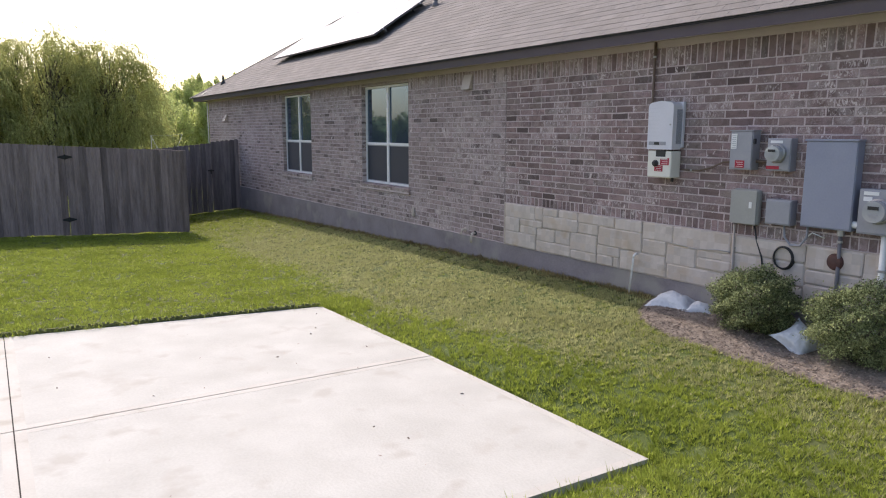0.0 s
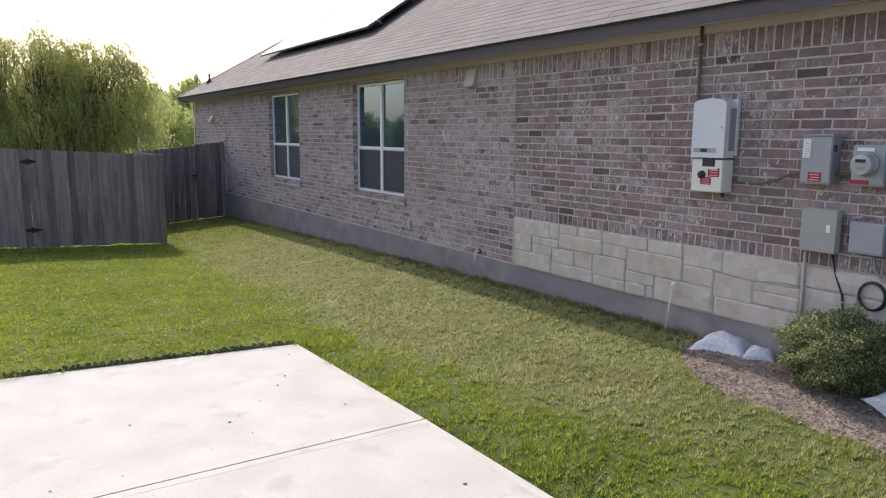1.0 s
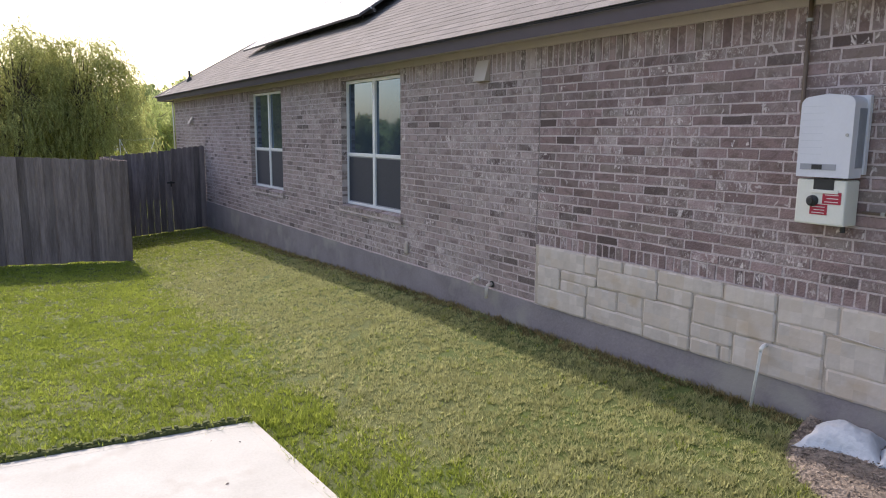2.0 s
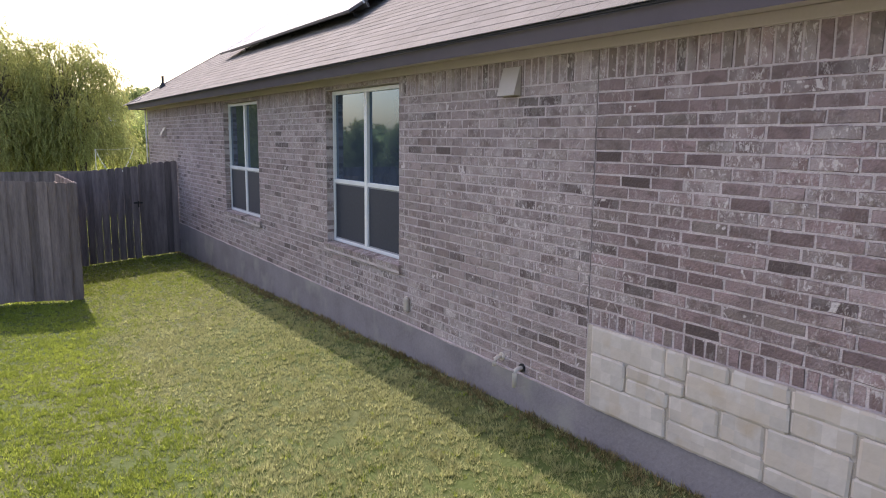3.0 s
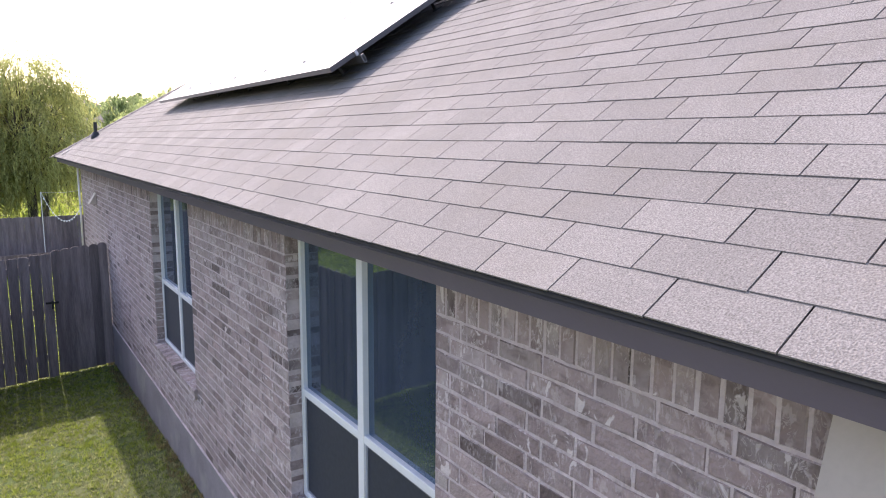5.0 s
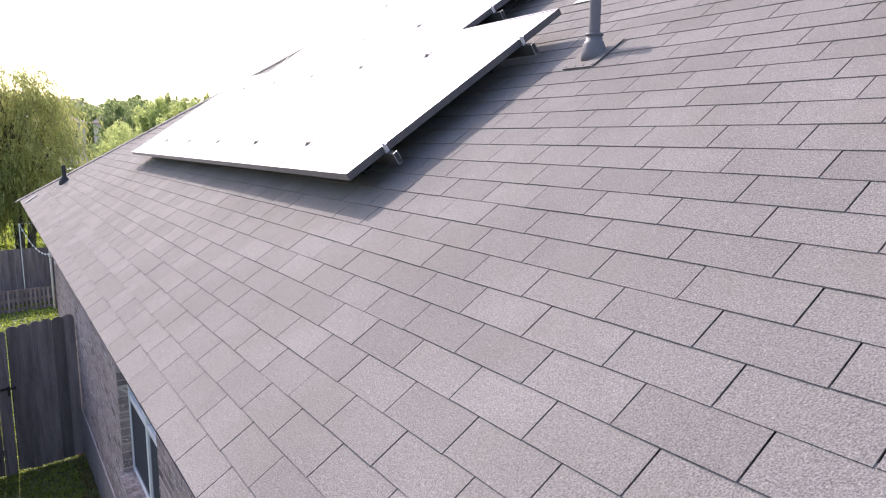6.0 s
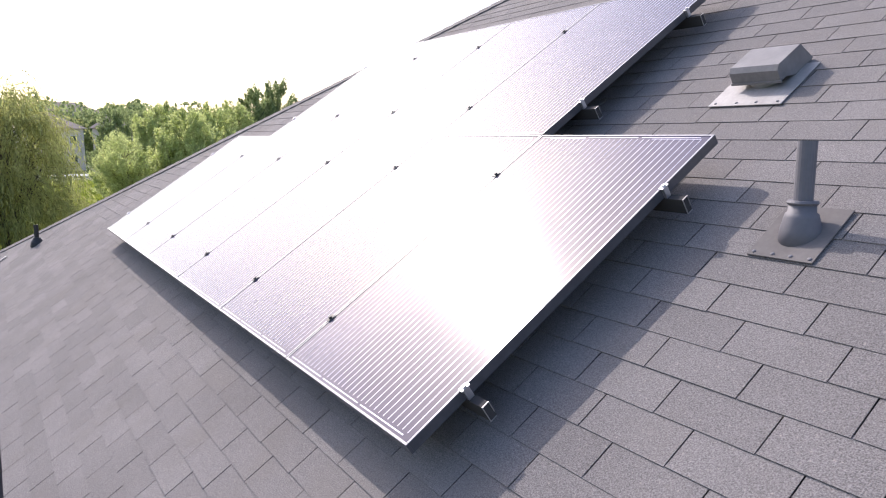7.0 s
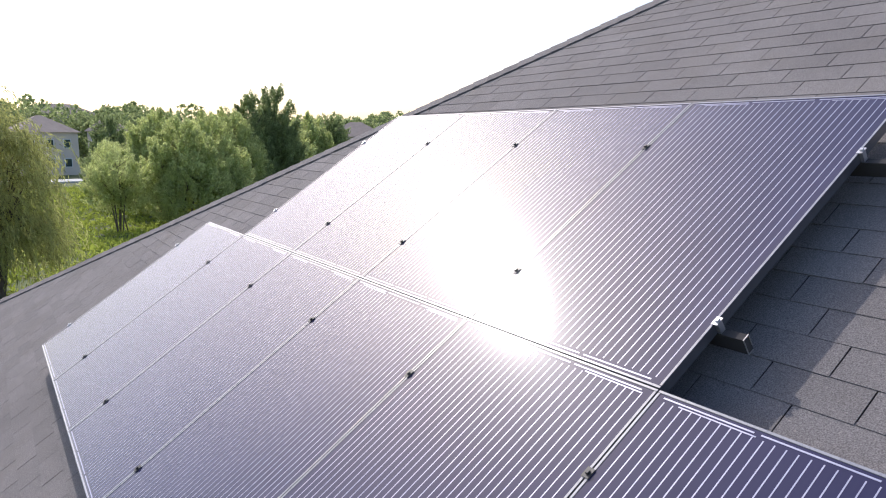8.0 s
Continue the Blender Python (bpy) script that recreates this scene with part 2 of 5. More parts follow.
GRASS = leaf_material("grass_blades", (0.235, 0.295, 0.045), (0.42, 0.48, 0.095), 0.3, 1.6, 14.0, 0.4)
GRASS_DRY = leaf_material("olive_grass_blades", (0.365, 0.37, 0.17), (0.525, 0.525, 0.265), 0.3, 1.8, 14.0, 0.4)
GRASS_DEAD = leaf_material("dead_grass_blades", (0.2, 0.16, 0.075), (0.34, 0.28, 0.14), 0.4)
WILLOW = leaf_material("willow_leaves", (0.31, 0.32, 0.11), (0.55, 0.555, 0.22), 0.35)
LEAF = leaf_material("tree_leaves", (0.45, 0.5, 0.205), (0.68, 0.73, 0.33), 0.3)
LEAF_DARK = leaf_material("dark_tree_leaves", (0.24, 0.3, 0.13), (0.4, 0.46, 0.21), 0.3)
BUSH_LEAF = leaf_material("bush_leaves", (0.08, 0.11, 0.045), (0.48, 0.53, 0.29), 0.65, 1.5, 20.0, 0.5)

GLASS, gn, gl, gb, gu = material("window_glass", (0.036, 0.048, 0.072), (0.05, 0.064, 0.09), 2.0, 0.12, 0.0)
gb.inputs["Roughness"].default_value = 0.05
for link in list(gb.inputs["Roughness"].links):
    GLASS.node_tree.links.remove(link)
gb.inputs["Specular IOR Level"].default_value = 0.2
# Blue gloss colour turns the warm reflected horizon into a blue-grey sky.
blue_gloss = gn.new("ShaderNodeBsdfGlossy")
blue_gloss.inputs["Color"].default_value, blue_gloss.inputs["Roughness"].default_value = (0.4, 0.68, 1.0, 1), 0.012
glossed_pane = gn.new("ShaderNodeMixShader")
glossed_pane.inputs[0].default_value = 0.15
gl(gb.outputs[0], glossed_pane.inputs[1])
gl(blue_gloss.outputs[0], glossed_pane.inputs[2])
gl(glossed_pane.outputs[0], gn["Material Output"].inputs["Surface"])


# ---- mesh helpers ----
class Shape:
    """Collects corners and faces of one mesh."""

    def __init__(self):
        self.v, self.f = [], []

    def box(self, x0, y0, z0, x1, y1, z1, m=None):
        k = len(self.v)
        pts = [Vector((x, y, z)) for x in (x0, x1) for y in (y0, y1) for z in (z0, z1)]
        self.v += [tuple(m @ p) if m else tuple(p) for p in pts]
        self.f += [tuple(k + i for i in q) for q in ((0, 1, 3, 2), (4, 6, 7, 5), (0, 4, 5, 1), (2, 3, 7, 6), (0, 2, 6, 4), (1, 5, 7, 3))]
        return self

    def face(self, *pts):
        k = len(self.v)
        self.v += [tuple(p) for p in pts]
        self.f.append(tuple(range(k, k + len(pts))))
        return self

    def tube(self, pts, radii, sides=8, caps=True):
        """A round bar through pts."""
        pts = [Vector(p) for p in pts]
        radii = [radii] * len(pts) if isinstance(radii, (int, float)) else radii
        k = len(self.v)
        for i, p in enumerate(pts):
            d = (pts[min(i + 1, len(pts) - 1)] - pts[max(i - 1, 0)]).normalized()
            a = d.cross(Vector((0.31, 0.17, 0.93)) if abs(d.z) < 0.9 else Vector((1, 0.1, 0))).normalized()
            b = d.cross(a)
            for j in range(sides):
                w = 2 * math.pi * j / sides
                self.v.append(tuple(p + radii[i] * (math.cos(w) * a + math.sin(w) * b)))
        for i in range(len(pts) - 1):
            for j in range(sides):
                q, r = k + i * sides + j, k + i * sides + (j + 1) % sides
                self.f.append((q, r, r + sides, q + sides))
        if caps:
            self.f.append(tuple(k + j for j in reversed(range(sides))))
            self.f.append(tuple(k + (len(pts) - 1) * sides + j for j in range(sides)))
        return self

    def mesh(self, name, smooth=False):
        me = bpy.data.meshes.new(name)
        me.from_pydata(self.v, [], self.f)
        me.validate()
        bm = bmesh.new()
        bm.from_mesh(me)
        bmesh.ops.recalc_face_normals(bm, faces=bm.faces)
        bm.to_mesh(me)
        bm.free()
        if smooth:
            me.shade_smooth()
        return me


def put(name, shape, mat, parent=None, label="", bevel=0.0, smooth=False):
    """Links a shape or mesh as one object."""
    me = shape.mesh(name, smooth) if isinstance(shape, Shape) else shape
    if bevel:
        bm = bmesh.new()
        bm.from_mesh(me)
        bmesh.ops.bevel(bm, geom=bm.edges[:], offset=bevel, segments=2, affect="EDGES", profile=0.5)
        bm.to_mesh(me)
        bm.free()
    if mat and not me.materials:
        me.materials.append(mat)
    ob = new(name, me)
    ob.parent = parent
    if label:
        ob["label"] = label
    return ob


def thing(name, at, label, category, group="", kind=""):
    ob = new(name)
    ob.location = at
    ob.empty_display_size = 0.1
    return tagged(ob, label, category, group, kind)


def big_mesh(name, verts, quads, mat):
    """A mesh of many small four-cornered faces from arrays."""
    me = bpy.data.meshes.new(name)
    verts, quads = np.asarray(verts, np.float32), np.asarray(quads, np.int32)
    me.vertices.add(len(verts))
    me.vertices.foreach_set("co", verts.ravel())
    me.loops.add(quads.size)
    me.loops.foreach_set("vertex_index", quads.ravel())
    me.polygons.add(len(quads))
    me.polygons.foreach_set("loop_start", np.arange(0, quads.size, quads.shape[1], dtype=np.int32))
    me.polygons.foreach_set("loop_total", np.full(len(quads), quads.shape[1], np.int32))
    me.update(calc_edges=True)
    me.materials.append(mat)
    return me


rng = np.random.default_rng(7)


def ground_z(x, y):
    """Height of the lawn: it falls from the house to a shallow swale, and away behind the garden."""
    x, y = np.asarray(x, float), np.asarray(y, float)
    b = 0.39 - 0.026 * np.clip(y, 6.5, 42) - 0.02 * np.clip(y - 42, 0, 40) + 0.025 * np.clip(y - 82, 0, 60)
    fade = np.clip((60 - y) / 25, 0, 1)
    side = np.where(x > -2.6, 0.073 * np.minimum(x, 0), -0.19 + 0.035 * np.clip(-2.6 - x, 0, 6))
    bank = np.interp(y, (3, 7, 9.5, 11, 12.5, 15, 18, 21.5), (0, 0.04, 0.055, 0.068, 0.065, 0.05, 0.03, 0.0)) * np.clip(1 + x / 1.7, 0, 1)
    return b + side * fade + bank


def patio_z(x):
    return 0.03 * (-3.0 - x)


# ---- ground ----


def in_patio(x, y, grow=0.0):
    right = -2.81 - 0.195 * (y - 4.46) / 4.86
    far = 9.315 + 0.043 * (-3.0 - x)
    return (x < right + grow) & (y < far + grow) & (y > 4.46 - grow) & (x > -9.5 - grow)


def bed_edge(y):
    """How far the mulch bed reaches out from the wall."""
    return np.where((y > 1.2) & (y < 6.75), 0.95 * np.sqrt(np.clip(1 - ((y - 4.75) / 2.0) ** 4, 0, 1)), 0.0)


xs = np.r_[-400, -250, -150, -100, -70, -50, -35, -25, np.arange(-18, -9, 1.5), np.arange(-9, 1.2, 0.2), 3, 6, 10, 16, 25, 40, 60, 90, 130, 200, 300, 400]
ys = np.r_[-200, -100, -50, -25, -12, -5, np.arange(0, 24, 0.2), np.arange(24, 60, 1.5), np.arange(60, 130, 5), 150, 180, 220, 300, 400, 600, 900]
gx, gy = np.meshgrid(xs, ys, indexing="ij")
gz = ground_z(gx, gy) + 0.003 * np.sin(gx * 3.1 + gy) * np.sin(gy * 2.3 - gx) * (np.abs(gx + 4) < 8)
gz = np.where(in_patio(gx, gy, 0.26), np.minimum(gz, patio_z(gx) - 0.03), gz)
gz = np.where(in_patio(gx, gy, -0.08), gz - 0.16, gz)
idx = np.arange(gx.size).reshape(gx.shape)
quads = np.stack([idx[:-1, :-1], idx[1:, :-1], idx[1:, 1:], idx[:-1, 1:]], -1).reshape(-1, 4)
ground = new("ground", big_mesh("ground", np.stack([gx, gy, gz], -1).reshape(-1, 3), quads, SOIL))
ground.data.shade_smooth()


def soil_at(x, y):
    """Height of the ground sheet itself between its corners."""
    i = np.clip(np.searchsorted(xs, x) - 1, 0, len(xs) - 2)
    j = np.clip(np.searchsorted(ys, y) - 1, 0, len(ys) - 2)
    u, w = (x - xs[i]) / (xs[i + 1] - xs[i]), (y - ys[j]) / (ys[j + 1] - ys[j])
    return (gz[i, j] * (1 - u) + gz[i + 1, j] * u) * (1 - w) + (gz[i, j + 1] * (1 - u) + gz[i + 1, j + 1] * u) * w


tagged(ground, "mown green and olive lawn falling gently away from the house", "lawn", kind="structure")

patio = thing("patio", (0, 0, 0), "pale concrete patio slabs with smooth tooled edges", "patio", kind="structure")


def slab(corners, name="slab"):
    """A concrete slab with a smooth band round its rim and a slightly rougher middle."""
    s = Shape()
    top = [Vector((x, y, patio_z(x))) for x, y in corners]
    mid = sum(top, Vector()) / len(top)
    n = len(top)
    drop = Vector((0, 0, 0.14))
    for i in range(n):
        s.face(top[i], top[(i + 1) % n], top[(i + 1) % n] - drop, top[i] - drop)
    inner = []
    for i in range(n):
        a, p, c = top[i - 1], top[i], top[(i + 1) % n]
        u, w = (a - p).normalized(), (c - p).normalized()
        inner.append(p + (u + w) * (0.07 / max(0.3, abs(u.cross(w).z))))
    for i in range(n):
        s.face(top[i], top[(i + 1) % n], inner[(i + 1) % n], inner[i])
    body = put(name, s, CONCRETE_EDGE, patio)
    low = Vector((0, 0, 0.0012))
    put("broomed_face", Shape().face(*[p - low for p in inner]), CONCRETE, body, "broom-finished concrete with faint grey stains")
    skirt = Shape()
    for i in range(n):
        skirt.face(inner[i], inner[(i + 1) % n], inner[(i + 1) % n] - low, inner[i] - low)
    put("tooled_edge", skirt, CONCRETE_EDGE, body)
    return body


slab([(-3.005, 9.315), (-6.256, 9.455), (-6.256, 6.888), (-2.885, 7.026)])
slab([(-2.884, 7.012), (-6.256, 6.874), (-6.256, 4.46), (-2.81, 4.46)])
slab([(-6.264, 9.456), (-9.5, 9.6), (-9.5, 6.75), (-6.264, 6.887)])
slab([(-6.264, 6.873), (-9.5, 6.736), (-9.5, 4.46), (-6.264, 4.46)])
joint_fill = Shape().face((-9.4, 6.66, 0.16), (-2.95, 6.93, -0.02), (-2.95, 7.1, -0.02), (-9.4, 6.83, 0.16)).face((-6.31, 4.5, 0.075), (-6.21, 4.5, 0.075), (-6.21, 9.4, 0.075), (-6.31, 9.4, 0.075))
put("joint_filler", joint_fill, DECK, patio, "dark joint between concrete slabs")


# Thatch blocks whose dark colour stands in for shade under the overhanging grass.
THATCH = simple("shade_dark_thatch", (0.06, 0.075, 0.022), (0.14, 0.155, 0.055), 30.0, 0.95, 0.05, 90.0)
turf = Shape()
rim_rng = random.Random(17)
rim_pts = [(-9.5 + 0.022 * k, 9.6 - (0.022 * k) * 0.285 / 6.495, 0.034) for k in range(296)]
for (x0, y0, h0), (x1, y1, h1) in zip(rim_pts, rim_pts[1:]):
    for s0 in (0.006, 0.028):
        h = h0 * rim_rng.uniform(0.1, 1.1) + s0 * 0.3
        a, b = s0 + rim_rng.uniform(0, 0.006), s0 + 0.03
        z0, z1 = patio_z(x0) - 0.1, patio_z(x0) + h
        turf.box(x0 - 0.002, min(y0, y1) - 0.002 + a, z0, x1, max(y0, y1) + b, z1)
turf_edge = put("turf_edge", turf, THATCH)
tagged(turf_edge, "thatch at the lawn's edge along the patio, coloured dark for its shade", "turf edge", kind="structure")

# ---- house shell ----
EX, EZ, PITCH = -0.405, 3.15, radians(33.84)
CP, SP = math.cos(PITCH), math.sin(PITCH)
FAR_Y, NEAR_Y, WALL_FAR = 25.85, -8.0, 25.3
RIDGE_S = 8.35


def on_roof(y, s, h=0.0):
    """A place on the street-side roof slope: along the eave, up the slope, and above it."""
    return Vector((EX + s * CP - h * SP, y, EZ + s * SP + h * CP))


ROOF_AXES = Matrix(((0, CP, -SP, 0), (-1, 0, 0, 0), (0, SP, CP, 0), (0, 0, 0, 1)))


def roof_pose(y, s, h=0.0):
    return Matrix.Translation(on_roof(y, s, h)) @ ROOF_AXES


def hip_y(s):
    return FAR_Y - 1.09 * s


OPENINGS = [(12.38, 14.19, 1.10, 2.935), (16.765, 18.575, 1.10, 2.935)]
wall_west = Shape()
core0, core1 = 0.0015, 0.24
cuts = [NEAR_Y, *[v for o in OPENINGS for v in (o[0] - 0.006, o[1] + 0.006)], WALL_FAR - 0.01]
for a, b in zip(cuts[::2], cuts[1::2]):
    wall_west.box(core0, a, 0.4, core1, b, 3.12)
for y0, y1, z0, z1 in OPENINGS:
    wall_west.box(core0, y0 - 0.006, 0.4, core1, y1 + 0.006, z0 - 0.015)
    wall_west.box(core0, y0 - 0.006, z1 + 0.006, core1, y1 + 0.006, 3.12)
wall_west = put("wall_west", wall_west, MORTAR)
tagged(wall_west, "grey-brown brick wall with pale mortar and lime streaks", "brick wall", kind="structure")
for name, dims in (("wall_north", (0.3, WALL_FAR - 0.25, 0.3, 13.0, WALL_FAR, 3.12)), ("wall_east", (12.75, NEAR_Y, 0.3, 13.0, WALL_FAR - 0.26, 3.12)), ("wall_south", (0.25, NEAR_Y, 0.3, 12.74, NEAR_Y + 0.25, 3.12))):
    tagged(put(name, Shape().box(*dims), BRICK), "plain grey-brown brick house wall", "brick wall", kind="structure")
smear = Shape()
smear_rng = random.Random(23)
drop = [0.009 + 0.005 * math.sin(0.31 * k) * math.sin(0.047 * k + 1) + 0.006 * smear_rng.random() ** 3 for k in range(520)]
for k in range(len(drop) - 1):
    a, b = 5.9 + k * 0.0372, 5.9 + (k + 1) * 0.0372
    out0, out1 = -0.0135 - 0.15 * drop[k], -0.0135 - 0.15 * drop[k + 1]
    smear.face((out0, a, 0.492), (out1, b, 0.492), (-0.013, b, 0.492 - drop[k + 1]), (-0.013, a, 0.492 - drop[k]))
    smear.face((out0, a, 0.492), (out1, b, 0.492), (0.003, b, 0.4965), (0.003, a, 0.4965))
put("mortar_smear", smear, MORTAR, wall_west, "uneven pale mortar smeared along the foundation")
foundation = put("foundation", Shape().box(-0.012, NEAR_Y, -0.6, 0.3, WALL_FAR, 0.487), FOUNDATION)
tagged(foundation, "grey concrete foundation edge under the brick wall", "foundation", kind="structure")
fill = put("floor_slab", Shape().box(0.31, NEAR_Y + 0.26, -0.5, 12.7, WALL_FAR - 0.3, 0.45), FOUNDATION)
tagged(fill, "concrete floor slab inside the house", "floor slab", kind="structure")
ceiling = put("ceiling", Shape().box(0.25, NEAR_Y + 0.26, 3.0, 12.7, WALL_FAR - 0.26, 3.05), FRIEZE)
tagged(ceiling, "plain flat ceiling inside the house", "ceiling", kind="structure")

board = [(EX + 0.028, 3.139), (-0.305, 3.03), (-0.283, 3.042), (EX + 0.05, 3.151)]
fascia = Shape()
for p, q in zip(board, board[1:] + board[:1]):
    fascia.face((p[0], NEAR_Y, p[1]), (q[0], NEAR_Y, q[1]), (q[0], FAR_Y - 0.03, q[1]), (p[0], FAR_Y - 0.03, p[1]))
for yy in (NEAR_Y, FAR_Y - 0.03):
    fascia.face(*[(p[0], yy, p[1]) for p in board])
fascia = put("fascia", fascia, FASCIA)
tagged(fascia, "dark slate-grey painted fascia board along the eave", "fascia", kind="structure")
fascia_end = put("fascia_end", Shape().box(EX + 0.06, FAR_Y - 0.055, 3.03, 13.4, FAR_Y - 0.03, 3.138), FASCIA)
tagged(fascia_end, "dark slate-grey fascia at the hip end", "fascia", kind="structure")
soffit = put("soffit", Shape().box(-0.281, NEAR_Y, 3.062, -0.024, FAR_Y - 0.06, 3.075).box(-0.02, WALL_FAR + 0.01, 3.062, 13.3, FAR_Y - 0.06, 3.075), FRIEZE)
tagged(soffit, "tan painted soffit under the eave", "soffit", kind="structure")
frieze = thing("frieze_board", (0, 0, 0), "tan painted frieze board above the soldier course", "trim", kind="structure")
for a, b in ((NEAR_Y, 1.0), (1.003, 6.95), (6.99, 12.0), (12.003, 18.0), (18.003, WALL_FAR + 0.02)):
    put("board", Shape().box(-0.022, a, 2.992, 0.006, b, 3.061), FRIEZE, frieze, bevel=0.003)
drip = put("drip_edge", Shape().box(EX + 0.012, NEAR_Y, 3.131, EX + 0.026, FAR_Y - 0.02, 3.14), DECK)
tagged(drip, "dark metal drip edge under the shingles", "drip edge", kind="structure")

# roof planes: the street side carries shingles, the others close the house
ridge_y = hip_y(RIDGE_S)
top = on_roof(0, RIDGE_S)
roof = Shape()
e0, e1 = on_roof(NEAR_Y - 0.3, 0, -0.012), on_roof(FAR_Y, 0, -0.012)
r0, r1 = on_roof(NEAR_Y - 0.3, RIDGE_S, -0.012), on_roof(ridge_y, RIDGE_S, -0.012)
f0, f1 = Vector((2 * r0.x - e0.x, e0.y, e0.z)), Vector((2 * r0.x - e1.x, e1.y, e1.z))
lower = Vector((0, 0, -0.02))
roof.face(e0, e1, r1, r0)
roof.face(*[p + lower for p in (r0, r1, e1, e0)])
roof_west = put("roof_west", roof, DECK)
tagged(roof_west, "sloping roof of mauve-grey three-tab asphalt shingles", "roof", kind="structure")
roof_north = put("roof_north", Shape().face(e1, f1, r1).face(*[p + lower for p in (r1, f1, e1)]), SHINGLE)
tagged(roof_north, "hipped end of the grey shingle roof", "roof", kind="structure")
roof_east = put("roof_east", Shape().face(f0, r0, r1, f1).face(*[p + lower for p in (f1, r1, r0, f0)]), SHINGLE)
tagged(roof_east, "far slope of the grey shingle roof", "roof", kind="structure")
gable = put("gable_south", Shape().face((EX + 0.5, NEAR_Y, 3.1), (2 * r0.x - EX - 0.5, NEAR_Y, 3.1), (r0.x, NEAR_Y, r0.z - 0.4)), FRIEZE)
tagged(gable, "plain gable wall at the far end of the house", "gable", kind="structure")


# ---- windows ----
def window(name, y0, y1, z0, z1, label):
    """A twin vinyl window set back in the brick: clear upper sashes, dark solar screens below."""
    win = tagged(thing(name, (0.0, y0, z0), label, "window"), kind="structure")
    x0, x1, fw = 0.085, 0.15, 0.045
    w, h = y1 - y0, z1 - z0

    def bar(nm, a, b, c, d, depth=0.0, mat=VINYL):
        return put(nm, Shape().box(x0 - depth, a, b, x1, c, d), mat, win, bevel=0.004)

    bar("jamb", 0.002, 0.002, fw, h - 0.002)
    bar("jamb", w - fw, 0.002, w - 0.002, h - 0.002)
    bar("head", fw, h - fw, w - fw, h - 0.002)
    bar("sill_frame", fw, 0.002, w - fw, 0.04)
    bar("mullion", w / 2 - 0.036, 0.04, w / 2 + 0.036, h - fw, 0.006)
    mid = 0.755
    for a, b in ((fw, w / 2 - 0.036), (w / 2 + 0.036, w - fw)):
        bar("meeting_rail", a, mid - 0.024, b, mid + 0.024, 0.003)
        put("pane", Shape().box(x0 + 0.03, a, mid + 0.024, x0 + 0.036, b, h - fw), GLASS, win, "reflecting upper window glass")
        screen = put("solar_screen", Shape().box(x0 + 0.014, a + 0.016, 0.056, x0 + 0.02, b - 0.016, mid - 0.04), SCREEN, win, "dark woven solar screen")
        rim = Shape()
        for q in ((a, 0.04, a + 0.016, mid - 0.024), (b - 0.016, 0.04, b, mid - 0.024), (a + 0.016, 0.04, b - 0.016, 0.056), (a + 0.016, mid - 0.04, b - 0.016, mid - 0.024)):
            rim.box(x0 + 0.01, q[0], q[1], x0 + 0.026, q[2], q[3])
        put("screen_frame", rim, STEEL_GREY, screen)
    # Black sheet set in place of the room's darkness behind the panes.
    put("backing", Shape().box(x1 + 0.01, 0.0, 0.0, x1 + 0.02, w, h), DARK, win, "black sheet standing in for the unlit room")
    sill = new("brick_sill")
    sill.parent = win
    n = 23
    for i in range(n):
        a = -0.06 + (w + 0.12) * i / n
        s = Shape()
        tilt = Matrix.Translation((0, a, -0.015)) @ Matrix.Rotation(radians(-9), 4, "Y")
        s.box(-0.04, 0.004, -0.1, x0 + 0.0, (w + 0.12) / n - 0.005, 0.0, tilt)
        put("sill_brick", s, BRICK, sill)
    put("sill_mortar", Shape().box(-0.03, -0.055, -0.108, x0 - 0.005, w + 0.055, -0.03), MORTAR, sill)
    return win


for k, o in enumerate(OPENINGS):
    window(f"window_{k + 1}", *o, "white vinyl twin window with dark solar screens in the lower sashes")

# ---- solar array ----
PW, PL, GAP = 1.0055, 1.6655, 0.0045
S0, Y0, PH = 1.378, 14.888, 0.17


def solar_panel():
    """One 60-cell module, its lower near corner at the origin, x towards the near end of the house."""
    p = new("solar_panel")
    f, d = 0.01, 0.04
    bars = ((0, 0, PW, f), (0, PL - f, PW, PL), (0, f, f, PL - f), (PW - f, f, PW, PL - f))
    for a, b, c, e in bars:
        put("frame_bar", Shape().box(a, b, -d, c, e, 0.0), FRAME, p, bevel=0.0012)
        put("frame_lip", Shape().box(a + 0.001, b + 0.001, 0.0, c - 0.001, e - 0.001, 0.0006), LIP, p, "thin silver lip")
    put("cell_sheet", Shape().box(f, f, -0.0095, PW - f, PL - f, -0.0015), CELL, p, "dark blue cells under glass")
    n = 30
    pitch = (PW - 0.05) / n
    line = Shape().box(-0.0017, 0.035, -0.002, 0.0017, PL - 0.035, -0.0007).mesh("busbar")
    for i in range(n):
        put("busbar", line, BUSBAR, p).location.x = 0.025 + (i + 0.5) * pitch
    for j in range(3):
        x, w = 0.03 + j * (PW - 0.06) / 3, (PW - 0.06) / 3
        put("ribbon", Shape().box(x, PL - 0.024, -0.002, x + w - 0.02, PL - 0.019, -0.0005), BUSBAR, p)
        if j != 1:
            put("ribbon", Shape().box(x + 0.06, PL - 0.034, -0.002, x + w - 0.01, PL - 0.03, -0.0005), BUSBAR, p)
        put("ribbon", Shape().box(x, 0.02, -0.002, x + w - 0.02, 0.025, -0.0005), BUSBAR, p)
    return p


array = thing("solar_array", (0, 0, 0), "solar array of dark silver-lined panels on roof rails", "solar array")


def panel_pose(col, row):
    return roof_pose(Y0 + col * (PW + GAP) + PW, S0 + row * (PL + GAP), PH)


first = solar_panel()
first.parent = array
